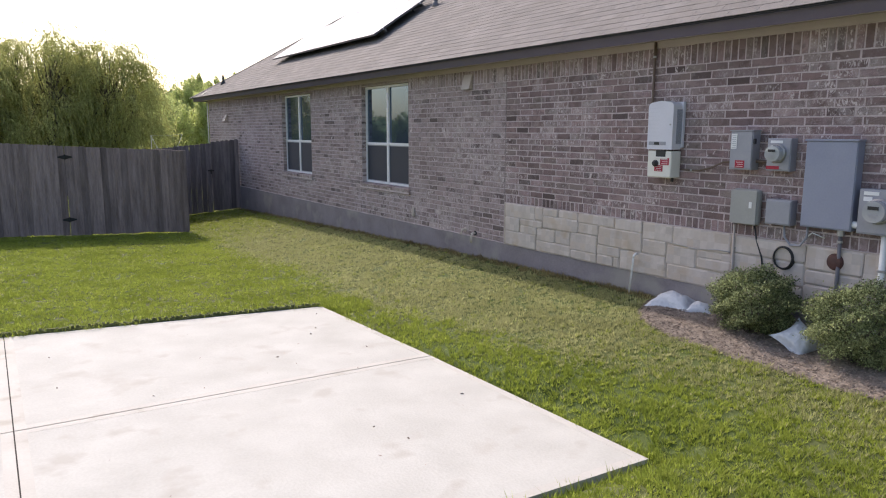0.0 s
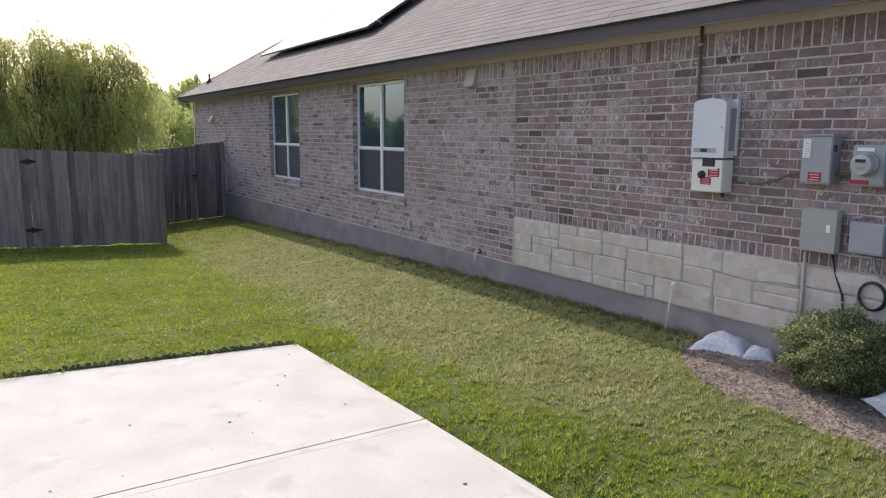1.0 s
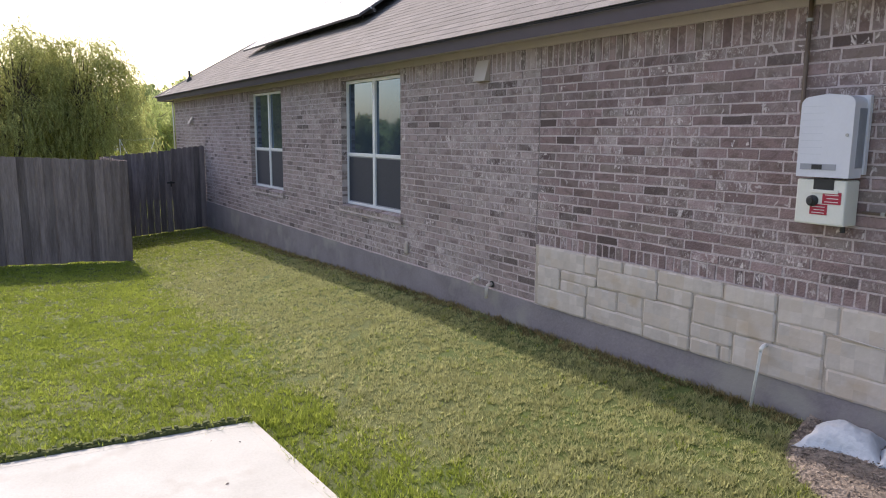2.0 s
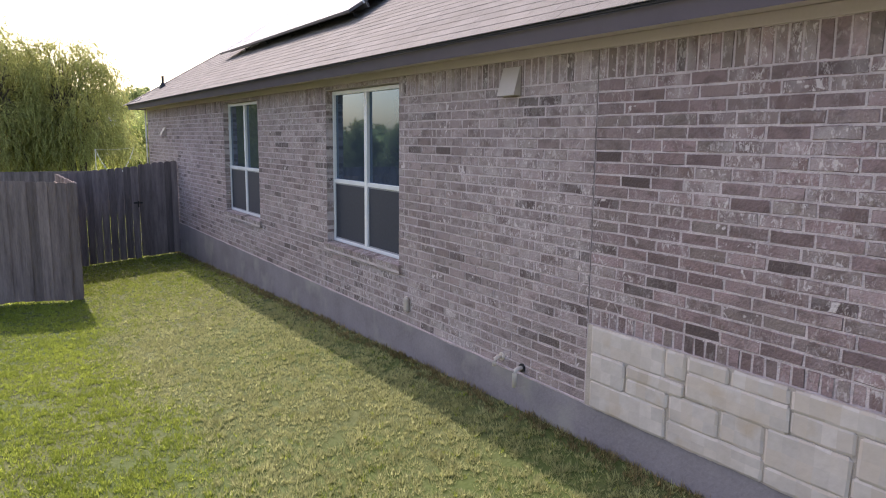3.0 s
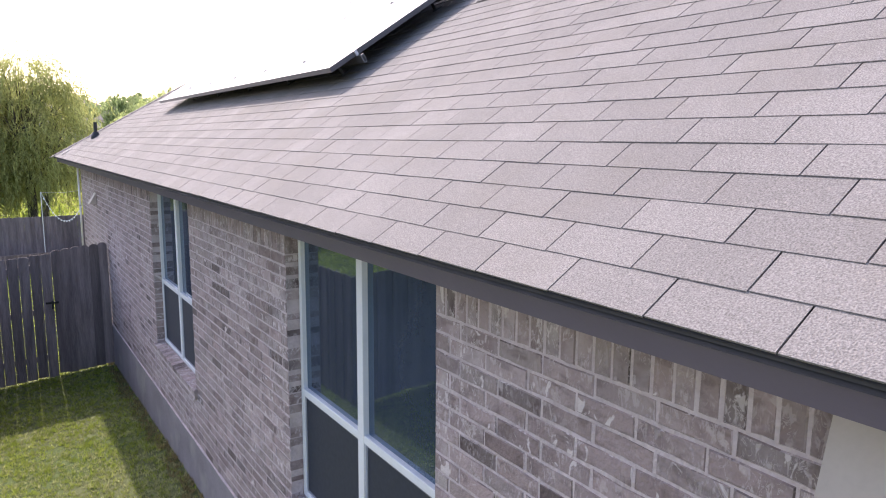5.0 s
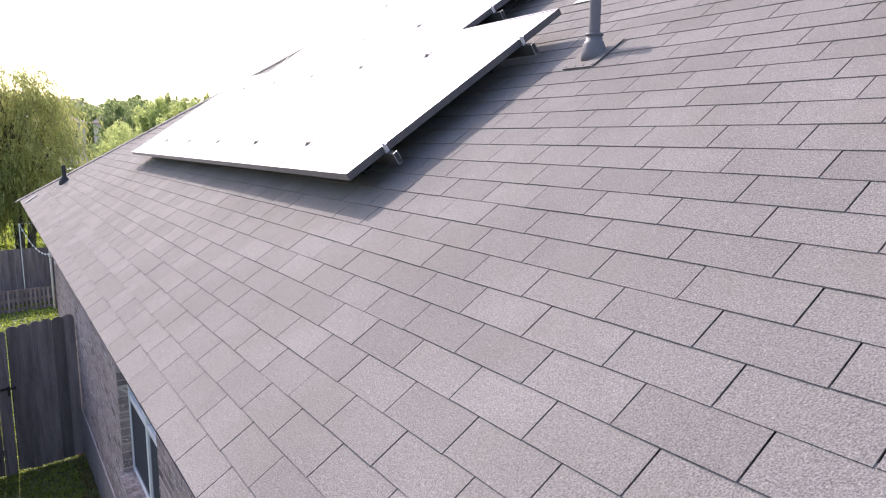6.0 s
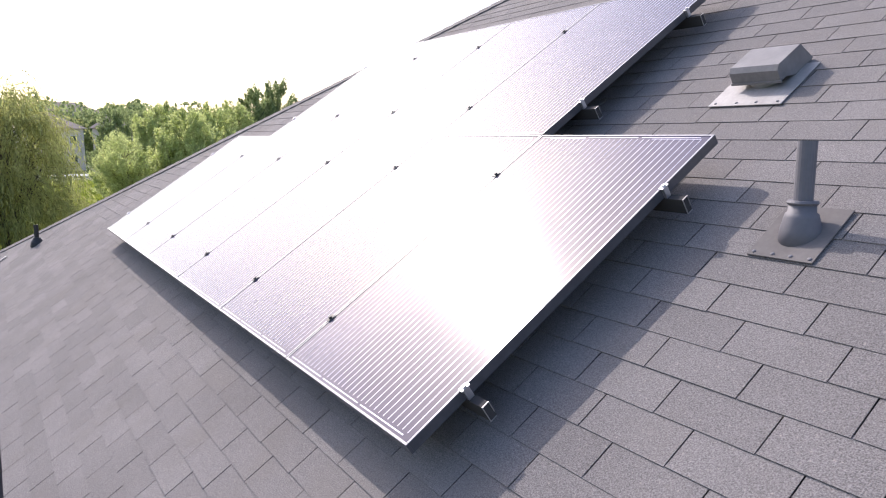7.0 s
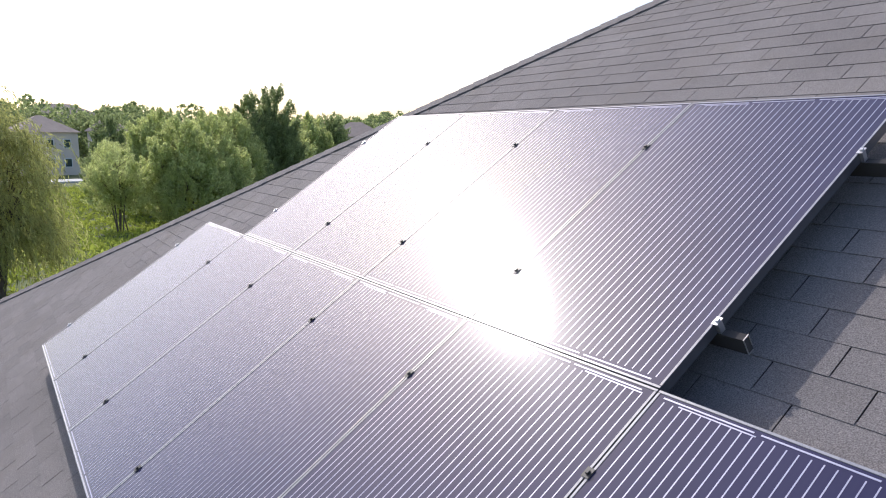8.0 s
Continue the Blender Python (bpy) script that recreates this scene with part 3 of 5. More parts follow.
first.matrix_basis = panel_pose(0, 0)
for col, row in [(c, 0) for c in range(1, 6)] + [(c, 1) for c in range(1, 5)]:
    copy_thing(first, panel_pose(col, row))


def roof_box(shape, y0, s0, h0, y1, s1, h1):
    """A box in the roof's own directions, in world places."""
    shape.box(-y1, s0, h0, -y0, s1, h1, Matrix.Translation((EX, 0, EZ)) @ ROOF_AXES)
    return shape


RAILS = [(S0 + 0.254, 14.88, 20.98), (S0 + 1.32, 14.88, 20.98), (S0 + 1.98, 15.88, 19.97), (S0 + 2.936, 15.88, 19.97)]
for s, a, b in RAILS:
    rail = new("mounting_rail")
    rail.location, rail.parent = on_roof(a, s), array

    def rp(nm, mat, y0, ds0, h0, y1, ds1, h1, lab="", bev=0.0):
        sh = Shape()
        roof_box(sh, y0, s + ds0, h0, y1, s + ds1, h1)
        ob = put(nm, sh, mat, rail, lab, bev)
        ob.matrix_parent_inverse = Matrix.Translation(-rail.location)
        return ob

    # Bar is coloured near-black to merge with the shade under the panels.
    rp("bar", DECK, a - 0.072, -0.014, 0.066, b + 0.05, 0.014, 0.128)
    # bright end cap of the hollow rail
    end = Shape()
    for q in ((-0.015, 0.065, -0.0125, 0.129), (0.0125, 0.085, 0.015, 0.129), (-0.0125, 0.065, 0.0125, 0.0675), (-0.0125, 0.1265, 0.0125, 0.129)):
        roof_box(end, a - 0.075, s + q[0], q[1], a - 0.0715, s + q[2], q[3])
    ob = put("rail_end", end, GALV, rail, "bright cut end of the rail")
    ob.matrix_parent_inverse = Matrix.Translation(-rail.location)
    y = a + 0.35
    while y < b:
        foot = Shape()
        roof_box(foot, y - 0.02, s - 0.05, 0.004, y + 0.02, s + 0.03, 0.012)
        roof_box(foot, y - 0.02, s - 0.035, 0.012, y + 0.02, s - 0.027, 0.115)
        ob = put("foot", foot, DARK, rail, "aluminium L-foot")
        ob.matrix_parent_inverse = Matrix.Translation(-rail.location)
        y += 1.2
    cols = [k for k in range(0, 7) if a - 0.1 < Y0 + k * 1.01 < b + 0.1]
    for k in cols:
        yk = Y0 + k * (PW + GAP) - GAP / 2
        if k == cols[0]:
            yk -= 0.004
        inner = cols[0] < k < cols[-1]
        clamp = Shape()
        roof_box(clamp, yk - 0.006, s - 0.012, 0.128, yk + 0.006, s + 0.012, PH + 0.001)
        roof_box(clamp, yk - (0.013 if inner else 0.008), s - 0.018, PH + 0.001, yk + 0.014, s + 0.018, PH + 0.004)
        roof_box(clamp, yk - 0.006, s - 0.006, PH + 0.004, yk + 0.006, s + 0.006, PH + 0.012)
        ob = put("clamp", clamp, DARK if inner else ALU, rail, "small bolted panel clamp")
        ob.matrix_parent_inverse = Matrix.Translation(-rail.location)


# ---- things on the roof ----
def lathe(profile, n=20, name="turned"):
    s = Shape()
    k = 0
    for r, z in profile:
        s.v += [(r * math.cos(2 * math.pi * j / n), r * math.sin(2 * math.pi * j / n), z) for j in range(n)]
    for i in range(len(profile) - 1):
        for j in range(n):
            s.f.append((i * n + j, i * n + (j + 1) % n, (i + 1) * n + (j + 1) % n, (i + 1) * n + j))
    s.f.append(tuple(range(n)))
    s.f.append(tuple((len(profile) - 1) * n + j for j in range(n)))
    return s


def flashing(parent, w, l, label):
    """A sheet-metal flashing lying on the shingles, with nail heads."""
    plate = put("flashing", Shape().box(-w / 2, -l / 2, 0.004, w / 2, l / 2, 0.009), FLASHING if label else PIPE_GREY, parent, label, bevel=0.001)
    for x in (-0.42, -0.12, 0.15, 0.43):
        nail = put("nail", lathe([(0.007, 0), (0.007, 0.002), (0.003, 0.004)], 8), PIPE_DARK, plate)
        nail.location = (x * w, -l * 0.44, 0.009)
    return plate


pipe = thing("vent_pipe", on_roof(14.42, 2.72, 0.0), "grey plumbing vent pipe with conical boot on the shingles", "vent pipe")
pipe.matrix_world = roof_pose(14.42, 2.72)
flashing(pipe, 0.22, 0.27, "").data.materials[0] = PIPE_GREY
upright = Matrix.Rotation(-PITCH, 4, "X")
boot = put("boot", lathe([(0.07, -0.05), (0.064, 0.015), (0.054, 0.055), (0.0505, 0.068), (0.044, 0.072), (0.042, 0.1)], 20), PIPE_DARK, pipe, "grey rubber cone", smooth=True)
stack = put("pipe", lathe([(0.03, 0.0), (0.03, 0.3), (0.0255, 0.3), (0.0255, 0.25)], 20), PIPE_DARK, pipe)
collar = put("collar", lathe([(0.045, 0.097), (0.049, 0.103), (0.045, 0.11)], 20), PIPE_DARK, pipe)
for ob in (boot, stack, collar):
    ob.matrix_basis = upright

small_pipe = thing("vent_pipe", on_roof(24.1, 0.69), "small dark vent pipe near the hip", "vent pipe")
small_pipe.matrix_world = roof_pose(24.1, 0.69)
for nm, prof in (("boot", [(0.09, -0.04), (0.08, 0.02), (0.04, 0.09)]), ("pipe", [(0.03, 0.0), (0.03, 0.26), (0.024, 0.26), (0.024, 0.2)])):
    put(nm, lathe(prof, 14), DARK, small_pipe).matrix_basis = upright

hood = thing("roof_vent", on_roof(15.1, 3.72), "grey slant-back metal roof vent on a flashing", "roof vent")
hood.matrix_world = roof_pose(15.11, 3.75)
flashing(hood, 0.36, 0.34, "pale metal flashing sheet").location = (0, -0.06, 0)
s = Shape()
hw, y0, y1, y2 = 0.118, -0.1, 0.1, 0.16
rim, t0 = 0.042, 0.116
outer = [(y0, rim), (y0, t0 - 0.02), (y0 + 0.02, t0), (y1, t0 - 0.005), (y2, 0.012), (y2, 0.006)]
for sx in (-1, 1):
    s.face(*[(sx * hw, a, b) for a, b in (outer[1], outer[2], outer[3], outer[4], outer[5], (y1 - 0.08, 0.006), (y0 + 0.04, rim), (y0, rim))])
for (a, b), (c, d) in zip(outer[:-1], outer[1:]):
    s.face((-hw, a, b), (hw, a, b), (hw, c, d), (-hw, c, d))
put("hood", s, VENT_GREY, hood)
put("throat", lathe([(0.08, 0.0), (0.08, 0.055), (0.072, 0.055)], 20), GALV, hood, "round metal throat").location = (0, -0.01, 0.008)
put("front_lip", Shape().box(-hw - 0.004, y0 - 0.006, rim - 0.004, hw + 0.004, y0 + 0.004, rim + 0.006), VENT_GREY, hood)

tab = put("flashing_strip", Shape().box(-0.03, -0.1, 0.008, 0.03, 0.1, 0.02), GALV, None, bevel=0.002)
tab.matrix_world = roof_pose(24.7, 0.16)
tagged(tab, "short bright metal strip lying at the eave corner", "metal strip")


# ---- wall equipment ----
def wall_box(name, y0, z0, y1, z1, depth, mat, label, category, bevel=0.008, door=True):
    t = thing(name, (0, y0, z0), label, category)
    put("body", Shape().box(-depth, 0, 0, -0.002, y1 - y0, z1 - z0), mat, t, bevel=bevel)
    if door:
        put("cover", Shape().box(-depth - 0.008, 0.006, 0.012, -depth + 0.002, y1 - y0 - 0.006, z1 - z0 - 0.012), mat, t, bevel=0.004)
    return t


def badge(parent, mat, y0, z0, y1, z1, x, label, name="label_plate"):
    return put(name, Shape().box(x - 0.002, y0, z0, x + 0.001, y1, z1), mat, parent, label)


def bars(parent, x, y0, z0, y1, z1, rows, mat=LABEL):
    """Unreadable writing as plain bars."""
    s = Shape()
    for r in range(rows):
        z = z0 + (z1 - z0) * (r + 0.3) / rows
        s.box(x - 0.0012, y0 + 0.1 * (y1 - y0), z, x, y1 - (0.1 + 0.12 * (r % 2)) * (y1 - y0), z + (z1 - z0) * 0.2 / rows)
    put("writing_bars", s, mat, parent)


inv = thing("solar_inverter", (0, 6.53, 1.61), "white solar inverter with off-white switch box below", "inverter")
outline = [(0.02, 0.3), (0.35, 0.3)] + [(0.35 - 0.055 + 0.055 * math.cos(q), 0.745 + 0.05 * math.sin(q)) for q in np.linspace(0, math.pi / 2, 6)] + [(0.185, 0.81)] + [(0.02 + 0.055 - 0.055 * math.cos(q), 0.745 + 0.05 * math.sin(q)) for q in np.linspace(math.pi / 2, 0, 6)]
case = Shape().face(*[(-0.19, *q) for q in outline]).face(*[(-0.05, *q) for q in reversed(outline)])
for q, r in zip(outline, outline[1:] + outline[:1]):
    case.face((-0.19, *q), (-0.05, *q), (-0.05, *r), (-0.19, *r))
up = put("upper_case", case, INVERTER, inv, bevel=0.008)
# Grooves are thin raised bars; GROOVE carries their shade as colour.
for k in range(8):
    put("groove", Shape().box(-0.1915, 0.2, 0.44 + 0.042 * k, -0.1895, 0.335, 0.443 + 0.042 * k), GROOVE, up)
put("heat_sink", Shape().box(-0.05, 0.005, 0.32, -0.012, 0.365, 0.8), INVERTER, inv, "pale finned heat sink", bevel=0.004)
for i in range(9):
    put("fin", Shape().box(-0.13 + 0.011 * i, 0.016, 0.36, -0.126 + 0.011 * i, 0.022, 0.72), STEEL_GREY, inv)
put("display_strip", Shape().box(-0.194, 0.1, 0.345, -0.189, 0.325, 0.382), STEEL_GREY, up, "grey display strip")
put("screen", Shape().box(-0.196, 0.185, 0.349, -0.193, 0.25, 0.378), DARK, up)
low = put("switch_box", Shape().box(-0.17, 0.035, 0.0, -0.012, 0.35, 0.285), OFFWHITE, inv, "off-white enamelled switch box", bevel=0.012)
# No hollow here: a near-black block paints the recess's shade.
put("cable_channel", Shape().box(-0.1725, 0.11, 0.215, -0.165, 0.24, 0.292), DARK, inv, "dark block standing in for the shade of a recess", bevel=0.003)
put("recess_lip", Shape().box(-0.178, 0.08, 0.2, -0.165, 0.25, 0.222), OFFWHITE, inv, bevel=0.003)
knob = put("rotary_switch", lathe([(0.036, 0), (0.034, 0.02), (0.02, 0.03), (0.02, 0.04)], 18), DARK, low, "black round switch knob")
knob.matrix_basis = pose(-0.17, 0.235, 0.15, 0, -90, 0)
a = badge(low, RED, 0.06, 0.135, 0.175, 0.21, -0.171, "red warning label")
bars(a, -0.1735, 0.065, 0.14, 0.17, 0.205, 3)
a = badge(low, RED, 0.14, 0.065, 0.25, 0.13, -0.171, "red warning label")
bars(a, -0.1735, 0.145, 0.07, 0.245, 0.125, 3)
put("bolt", lathe([(0.01, 0), (0.01, 0.006)], 8), GALV, up).matrix_basis = pose(-0.19, 0.05, 0.56, 0, -90, 0)
put("cable_gland", Shape().tube([(-0.08, 0.08, 0.005), (-0.08, 0.08, -0.045)], 0.016), DARK, low)

disc = wall_box("ac_disconnect", 5.66, 1.735, 5.9, 2.11, 0.12, STEEL_GREY, "grey metal safety switch with labels on its door", "switch box", 0.004)
a = badge(disc, LABEL, 0.165, 0.2, 0.225, 0.345, -0.13, "white printed label")
bars(a, -0.1325, 0.168, 0.205, 0.222, 0.34, 7, STEEL_GREY)
a = badge(disc, RED, 0.07, 0.02, 0.17, 0.09, -0.13, "red warning label")
bars(a, -0.1325, 0.075, 0.025, 0.165, 0.085, 3)
put("handle", Shape().box(-0.12, -0.02, 0.25, -0.09, 0.0, 0.3), DARK, disc, "black side lever", bevel=0.004)
put("lid_lip", Shape().box(-0.135, -0.006, 0.37, -0.002, 0.246, 0.38), STEEL_GREY, disc)


def meter(parent, y, z, x, r):
    """A round electricity meter with a clear dome and a dial plate."""
    ring = put("meter_ring", lathe([(r * 1.12, 0), (r * 1.12, 0.025), (r * 1.0, 0.035)], 28), GALV, parent, "metal sealing ring")
    ring.matrix_basis = pose(x, y, z, 0, -90, 0)
    put("meter_dome", lathe([(r, 0.03), (r, 0.075), (r * 0.93, 0.095), (0.01, 0.1)], 28), CLEAR, ring, "pale glass dome", smooth=False)
    put("display", Shape().box(r * 0.2, -r * 0.45, 0.1, r * 0.5, r * 0.45, 0.104), DARK, ring, "dark number window")
    put("dial_marks", Shape().box(-r * 0.3, -r * 0.4, 0.1, -r * 0.2, r * 0.4, 0.103).box(-r * 0.5, -r * 0.25, 0.1, -r * 0.42, r * 0.25, 0.103), STEEL_GREY, ring)
    return ring


m1 = wall_box("meter_box", 5.285, 1.74, 5.52, 2.04, 0.1, STEEL_GREY, "small grey meter box with a round glass meter", "electric meter", 0.004)
meter(m1, 0.125, 0.16, -0.107, 0.078)
badge(m1, LABEL, 0.08, 0.255, 0.2, 0.28, -0.11, "white strip label")
a = badge(m1, RED, 0.1, 0.015, 0.23, 0.045, -0.11, "red warning label")
m2 = wall_box("meter_box", 4.29, 1.25, 4.65, 1.63, 0.1, STEEL_GREY, "grey utility meter box with a round glass meter", "electric meter", 0.004)
meter(m2, 0.19, 0.2, -0.107, 0.095)
badge(m2, LABEL, 0.2, 0.33, 0.32, 0.36, -0.11, "white strip label")
badge(m2, LABEL, 0.25, 0.28, 0.32, 0.315, -0.11, "white label")
badge(m2, RED, 0.03, 0.3, 0.12, 0.37, -0.11, "red warning label")
big = wall_box("breaker_panel", 4.69, 1.255, 5.14, 2.03, 0.11, BLUE_GREY, "large blue-grey electrical panel with plain door", "electrical panel", 0.006)
put("top_lip", Shape().box(-0.13, -0.008, 0.765, -0.002, 0.458, 0.783), BLUE_GREY, big, bevel=0.003)
put("hub", Shape().tube([(-0.07, 0.1, 0.0), (-0.07, 0.1, -0.05)], 0.03, 12), GALV, big)
put("coupling", Shape().tube([(-0.07, -0.06, 0.06), (-0.07, 0.01, 0.06)], 0.032, 12), LABEL, big, "white pipe coupling to the meter box")
tele = wall_box("telephone_box", 5.58, 1.2, 5.87, 1.55, 0.1, OLIVE_GREY, "olive-grey plastic telecom box with rounded top", "telecom box", 0.034)
a = badge(tele, LABEL, 0.05, 0.17, 0.08, 0.23, -0.111, "small white label")
wall_box("junction_box", 5.24, 1.24, 5.49, 1.475, 0.1, STEEL_GREY, "small square grey junction box", "junction box", 0.004)


def run(name, pts, r, mat, label, category, straps=()):
    """A pipe, conduit or cable along the wall with its straps."""
    base = Vector(pts[0])
    t = thing(name, base, label, category)
    put("line", Shape().tube([Vector(p) - base for p in pts], r, 10), mat, t, smooth=True)
    for p in straps:
        put("strap", Shape().tube([Vector(p) - base + Vector((0, 0, -0.01)), Vector(p) - base + Vector((0, 0, 0.01))], r * 1.5, 10), GALV, t)
    return t


run("conduit", [(-0.03, 6.97, 3.06), (-0.03, 6.97, 2.35), (-0.03, 6.95, 2.2), (-0.03, 6.9, 2.1)], 0.0145, BROWN_PIPE, "thin brown metal conduit from the eave to the inverter", "conduit", [(-0.03, 6.97, 2.9)])
run("conduit", [(-0.04, 6.52, 1.7), (-0.04, 6.3, 1.7), (-0.04, 6.15, 1.74), (-0.04, 6.02, 1.8), (-0.04, 5.85, 1.81)], 0.0105, BROWN_PIPE, "bent brown conduit between inverter and switch", "conduit", [(-0.04, 6.4, 1.7)])
run("conduit", [(-0.04, 5.67, 1.82), (-0.04, 5.5, 1.82)], 0.016, BROWN_PIPE, "short brown conduit nipple between boxes", "conduit")
run("conduit", [(-0.05, 5.84, 1.2), (-0.05, 5.83, 0.2)], 0.012, BEIGE, "tan painted conduit down to the ground", "conduit", [(-0.03, 5.835, 0.95)])
run("cable", [(-0.03, 5.64, 1.21), (-0.03, 5.6, 1.05), (-0.04, 5.53, 0.9), (-0.05, 5.5, 0.75), (-0.05, 5.5, 0.5)], 0.008, DARK, "thin black cable hanging from the telecom box", "cable")
run("cable", [(-0.04, 5.33, 1.25), (-0.05, 5.31, 1.13), (-0.06, 5.24, 1.06), (-0.06, 5.15, 1.07), (-0.05, 5.1, 1.15), (-0.04, 5.1, 1.26)], 0.011, STEEL_GREY, "grey flexible cable in a U below the boxes", "cable")
run("wire", [(-0.046, 6.62, 0.9), (-0.046, 6.25, 0.875), (-0.046, 6.2, 0.885), (-0.046, 6.02, 0.905), (-0.046, 5.86, 0.9)], 0.005, GALV, "thin grey wire along the stone", "wire")
run("conduit", [(-0.05, 4.8, 1.26), (-0.05, 4.79, 0.25)], 0.017, PIPE_DARK, "dark grey service conduit under the panel", "conduit", [(-0.05, 4.8, 1.15)])
run("pipe", [(-0.05, 4.44, 1.26), (-0.05, 4.43, 0.25)], 0.026, PVC, "white plastic service pipe below the meter", "pipe", [(-0.05, 4.435, 0.95)])
run("cable", [(-0.02, 4.95, 1.16), (-0.05, 5.05, 1.2), (-0.03, 5.12, 1.14)], 0.006, LABEL, "short white cable end", "cable")
coil = thing("cable_coil", (-0.04, 5.31, 0.93), "black cable coiled on the stone wall", "cable coil")
for k in range(3):
    ring = [(0.012 * (k - 1), (0.092 + 0.006 * k) * math.cos(2 * math.pi * i / 28), (0.1 + 0.005 * k) * math.sin(2 * math.pi * i / 28)) for i in range(29)]
    put("loop", Shape().tube(ring, 0.008, 8, False), DARK, coil, smooth=True)
cap = thing("round_cover", (-0.02, 4.83, 0.965), "red-brown round cover on the service conduit", "round cover")
put("disc", lathe([(0.068, 0), (0.068, 0.03), (0.058, 0.045), (0.02, 0.05)], 24), RUST, cap).matrix_basis = pose(0, 0, 0, 0, -90, 0)
put("rim", lathe([(0.076, 0), (0.076, 0.018)], 24), RUST, cap).matrix_basis = pose(0, 0, 0, 0, -90, 0)

pvc = thing("pvc_pipe", (-0.09, 7.08, float(ground_z(-0.09, 7.08)) - 0.05), "white plastic pipe standing by the foundation", "pipe")
put("riser", Shape().tube([(0.0, 0.05, 0), (0.0, 0.0, 0.5), (0.02, 0.0, 0.515), (0.09, 0.0, 0.52)], 0.0105, 12), PVC, pvc, smooth=True)
put("elbow", Shape().tube([(0.0, 0.002, 0.48), (0.0, 0, 0.5), (0.02, 0.0, 0.515), (0.05, 0.0, 0.52)], 0.0145, 12), PVC, pvc, smooth=True)

for y, z, drop in ((10.6, 0.57, 0.02), (10.33, 0.545, 0.1)):
    t = thing("pvc_elbow", (-0.0, y, z), "short aged white plastic drain elbow from the wall", "drain elbow", "drains beside each other")
    put("elbow", Shape().tube([(0.02, 0, 0.0), (-0.05, 0, 0.0), (-0.075, 0, -0.012), (-0.083, 0, -0.035), (-0.083, 0, -0.05 - drop)], 0.0185, 14), PVC_OLD, t, smooth=True)
    put("collar", Shape().tube([(-0.001, 0, 0.0), (-0.012, 0, 0.0)], 0.036, 14), DARK if drop > 0.05 else PVC_OLD, t, "sealing ring at the wall")
box = thing("outlet_cover", (0, 12.19, 0.69), "beige oval outlet cover on the brick", "outlet cover")
put("cover", Shape().box(-0.035, -0.045, -0.075, -0.001, 0.045, 0.075), BEIGE, box, bevel=0.022)
put("hinge", Shape().box(-0.02, -0.03, 0.07, -0.002, 0.03, 0.085), BEIGE, box, bevel=0.004)


def vent_hood(y, z, w, h, d, label):
    """A plastic vent hood: open below, sloping out from the wall."""
    t = thing("wall_vent", (0, y, z), label, "wall vent", "vent hoods")
    s = Shape()
    a, b, c = (-0.012, h), (-d, 0.0), (-0.002, 0.0)
    for yy in (0, w):
        s.face((-0.002, yy, h), (a[0], yy, a[1]), (b[0], yy, b[1]), (-0.002, yy, 0))
    s.face((a[0], 0, a[1]), (a[0], w, a[1]), (b[0], w, b[1]), (b[0], 0, b[1]))
    s.face((-0.002, 0, h), (-0.002, w, h), (a[0], w, a[1]), (a[0], 0, a[1]))
    put("hood", s, BEIGE, t)
    put("flange", Shape().box(-0.005, -0.004, -0.004, -0.001, w + 0.004, h + 0.008), BEIGE, t)
    put("caulk", Shape().box(-0.003, -0.009, -0.009, -0.0005, w + 0.007, h + 0.011), BROWN_PIPE, t, "dark sealed joint")
    return t


vent_hood(10.452, 2.722, 0.213, 0.214, 0.07, "beige plastic vent hood under the eave")
vent_hood(23.2, 2.39, 0.2, 0.18, 0.12, "pale vent hood high on the brick wall")
run("downspout", [(-0.05, 25.26, 3.0), (-0.05, 25.26, 1.3)], 0.018, PVC, "thin white pipe at the house corner", "pipe", [(-0.05, 25.26, 2.2)])


# ---- fences ----
def picket_mesh(w, h, style):
    """A cedar picket standing at the origin: dog-eared or round-topped."""
    s, t = Shape(), 0.016
    if style == "round":
        top = [(w / 2 * math.cos(q), h - 0.05 + 0.05 * math.sin(q)) for q in np.linspace(0, math.pi, 9)]
    else:
        top = [(w / 2, h - 0.02), (w / 2 - 0.02, h), (-w / 2 + 0.02, h), (-w / 2, h - 0.02)]
    ring = [(-w / 2, 0), (w / 2, 0)] + top
    n = len(ring)
    s.face(*[(x, -t / 2, z) for x, z in ring])
    s.face(*[(x, t / 2, z) for x, z in reversed(ring)])
    for i in range(n):
        (a, b), (c, d) = ring[i], ring[(i + 1) % n]
        s.face((a, -t / 2, b), (a, t / 2, b), (c, t / 2, d), (c, -t / 2, d))
    return s


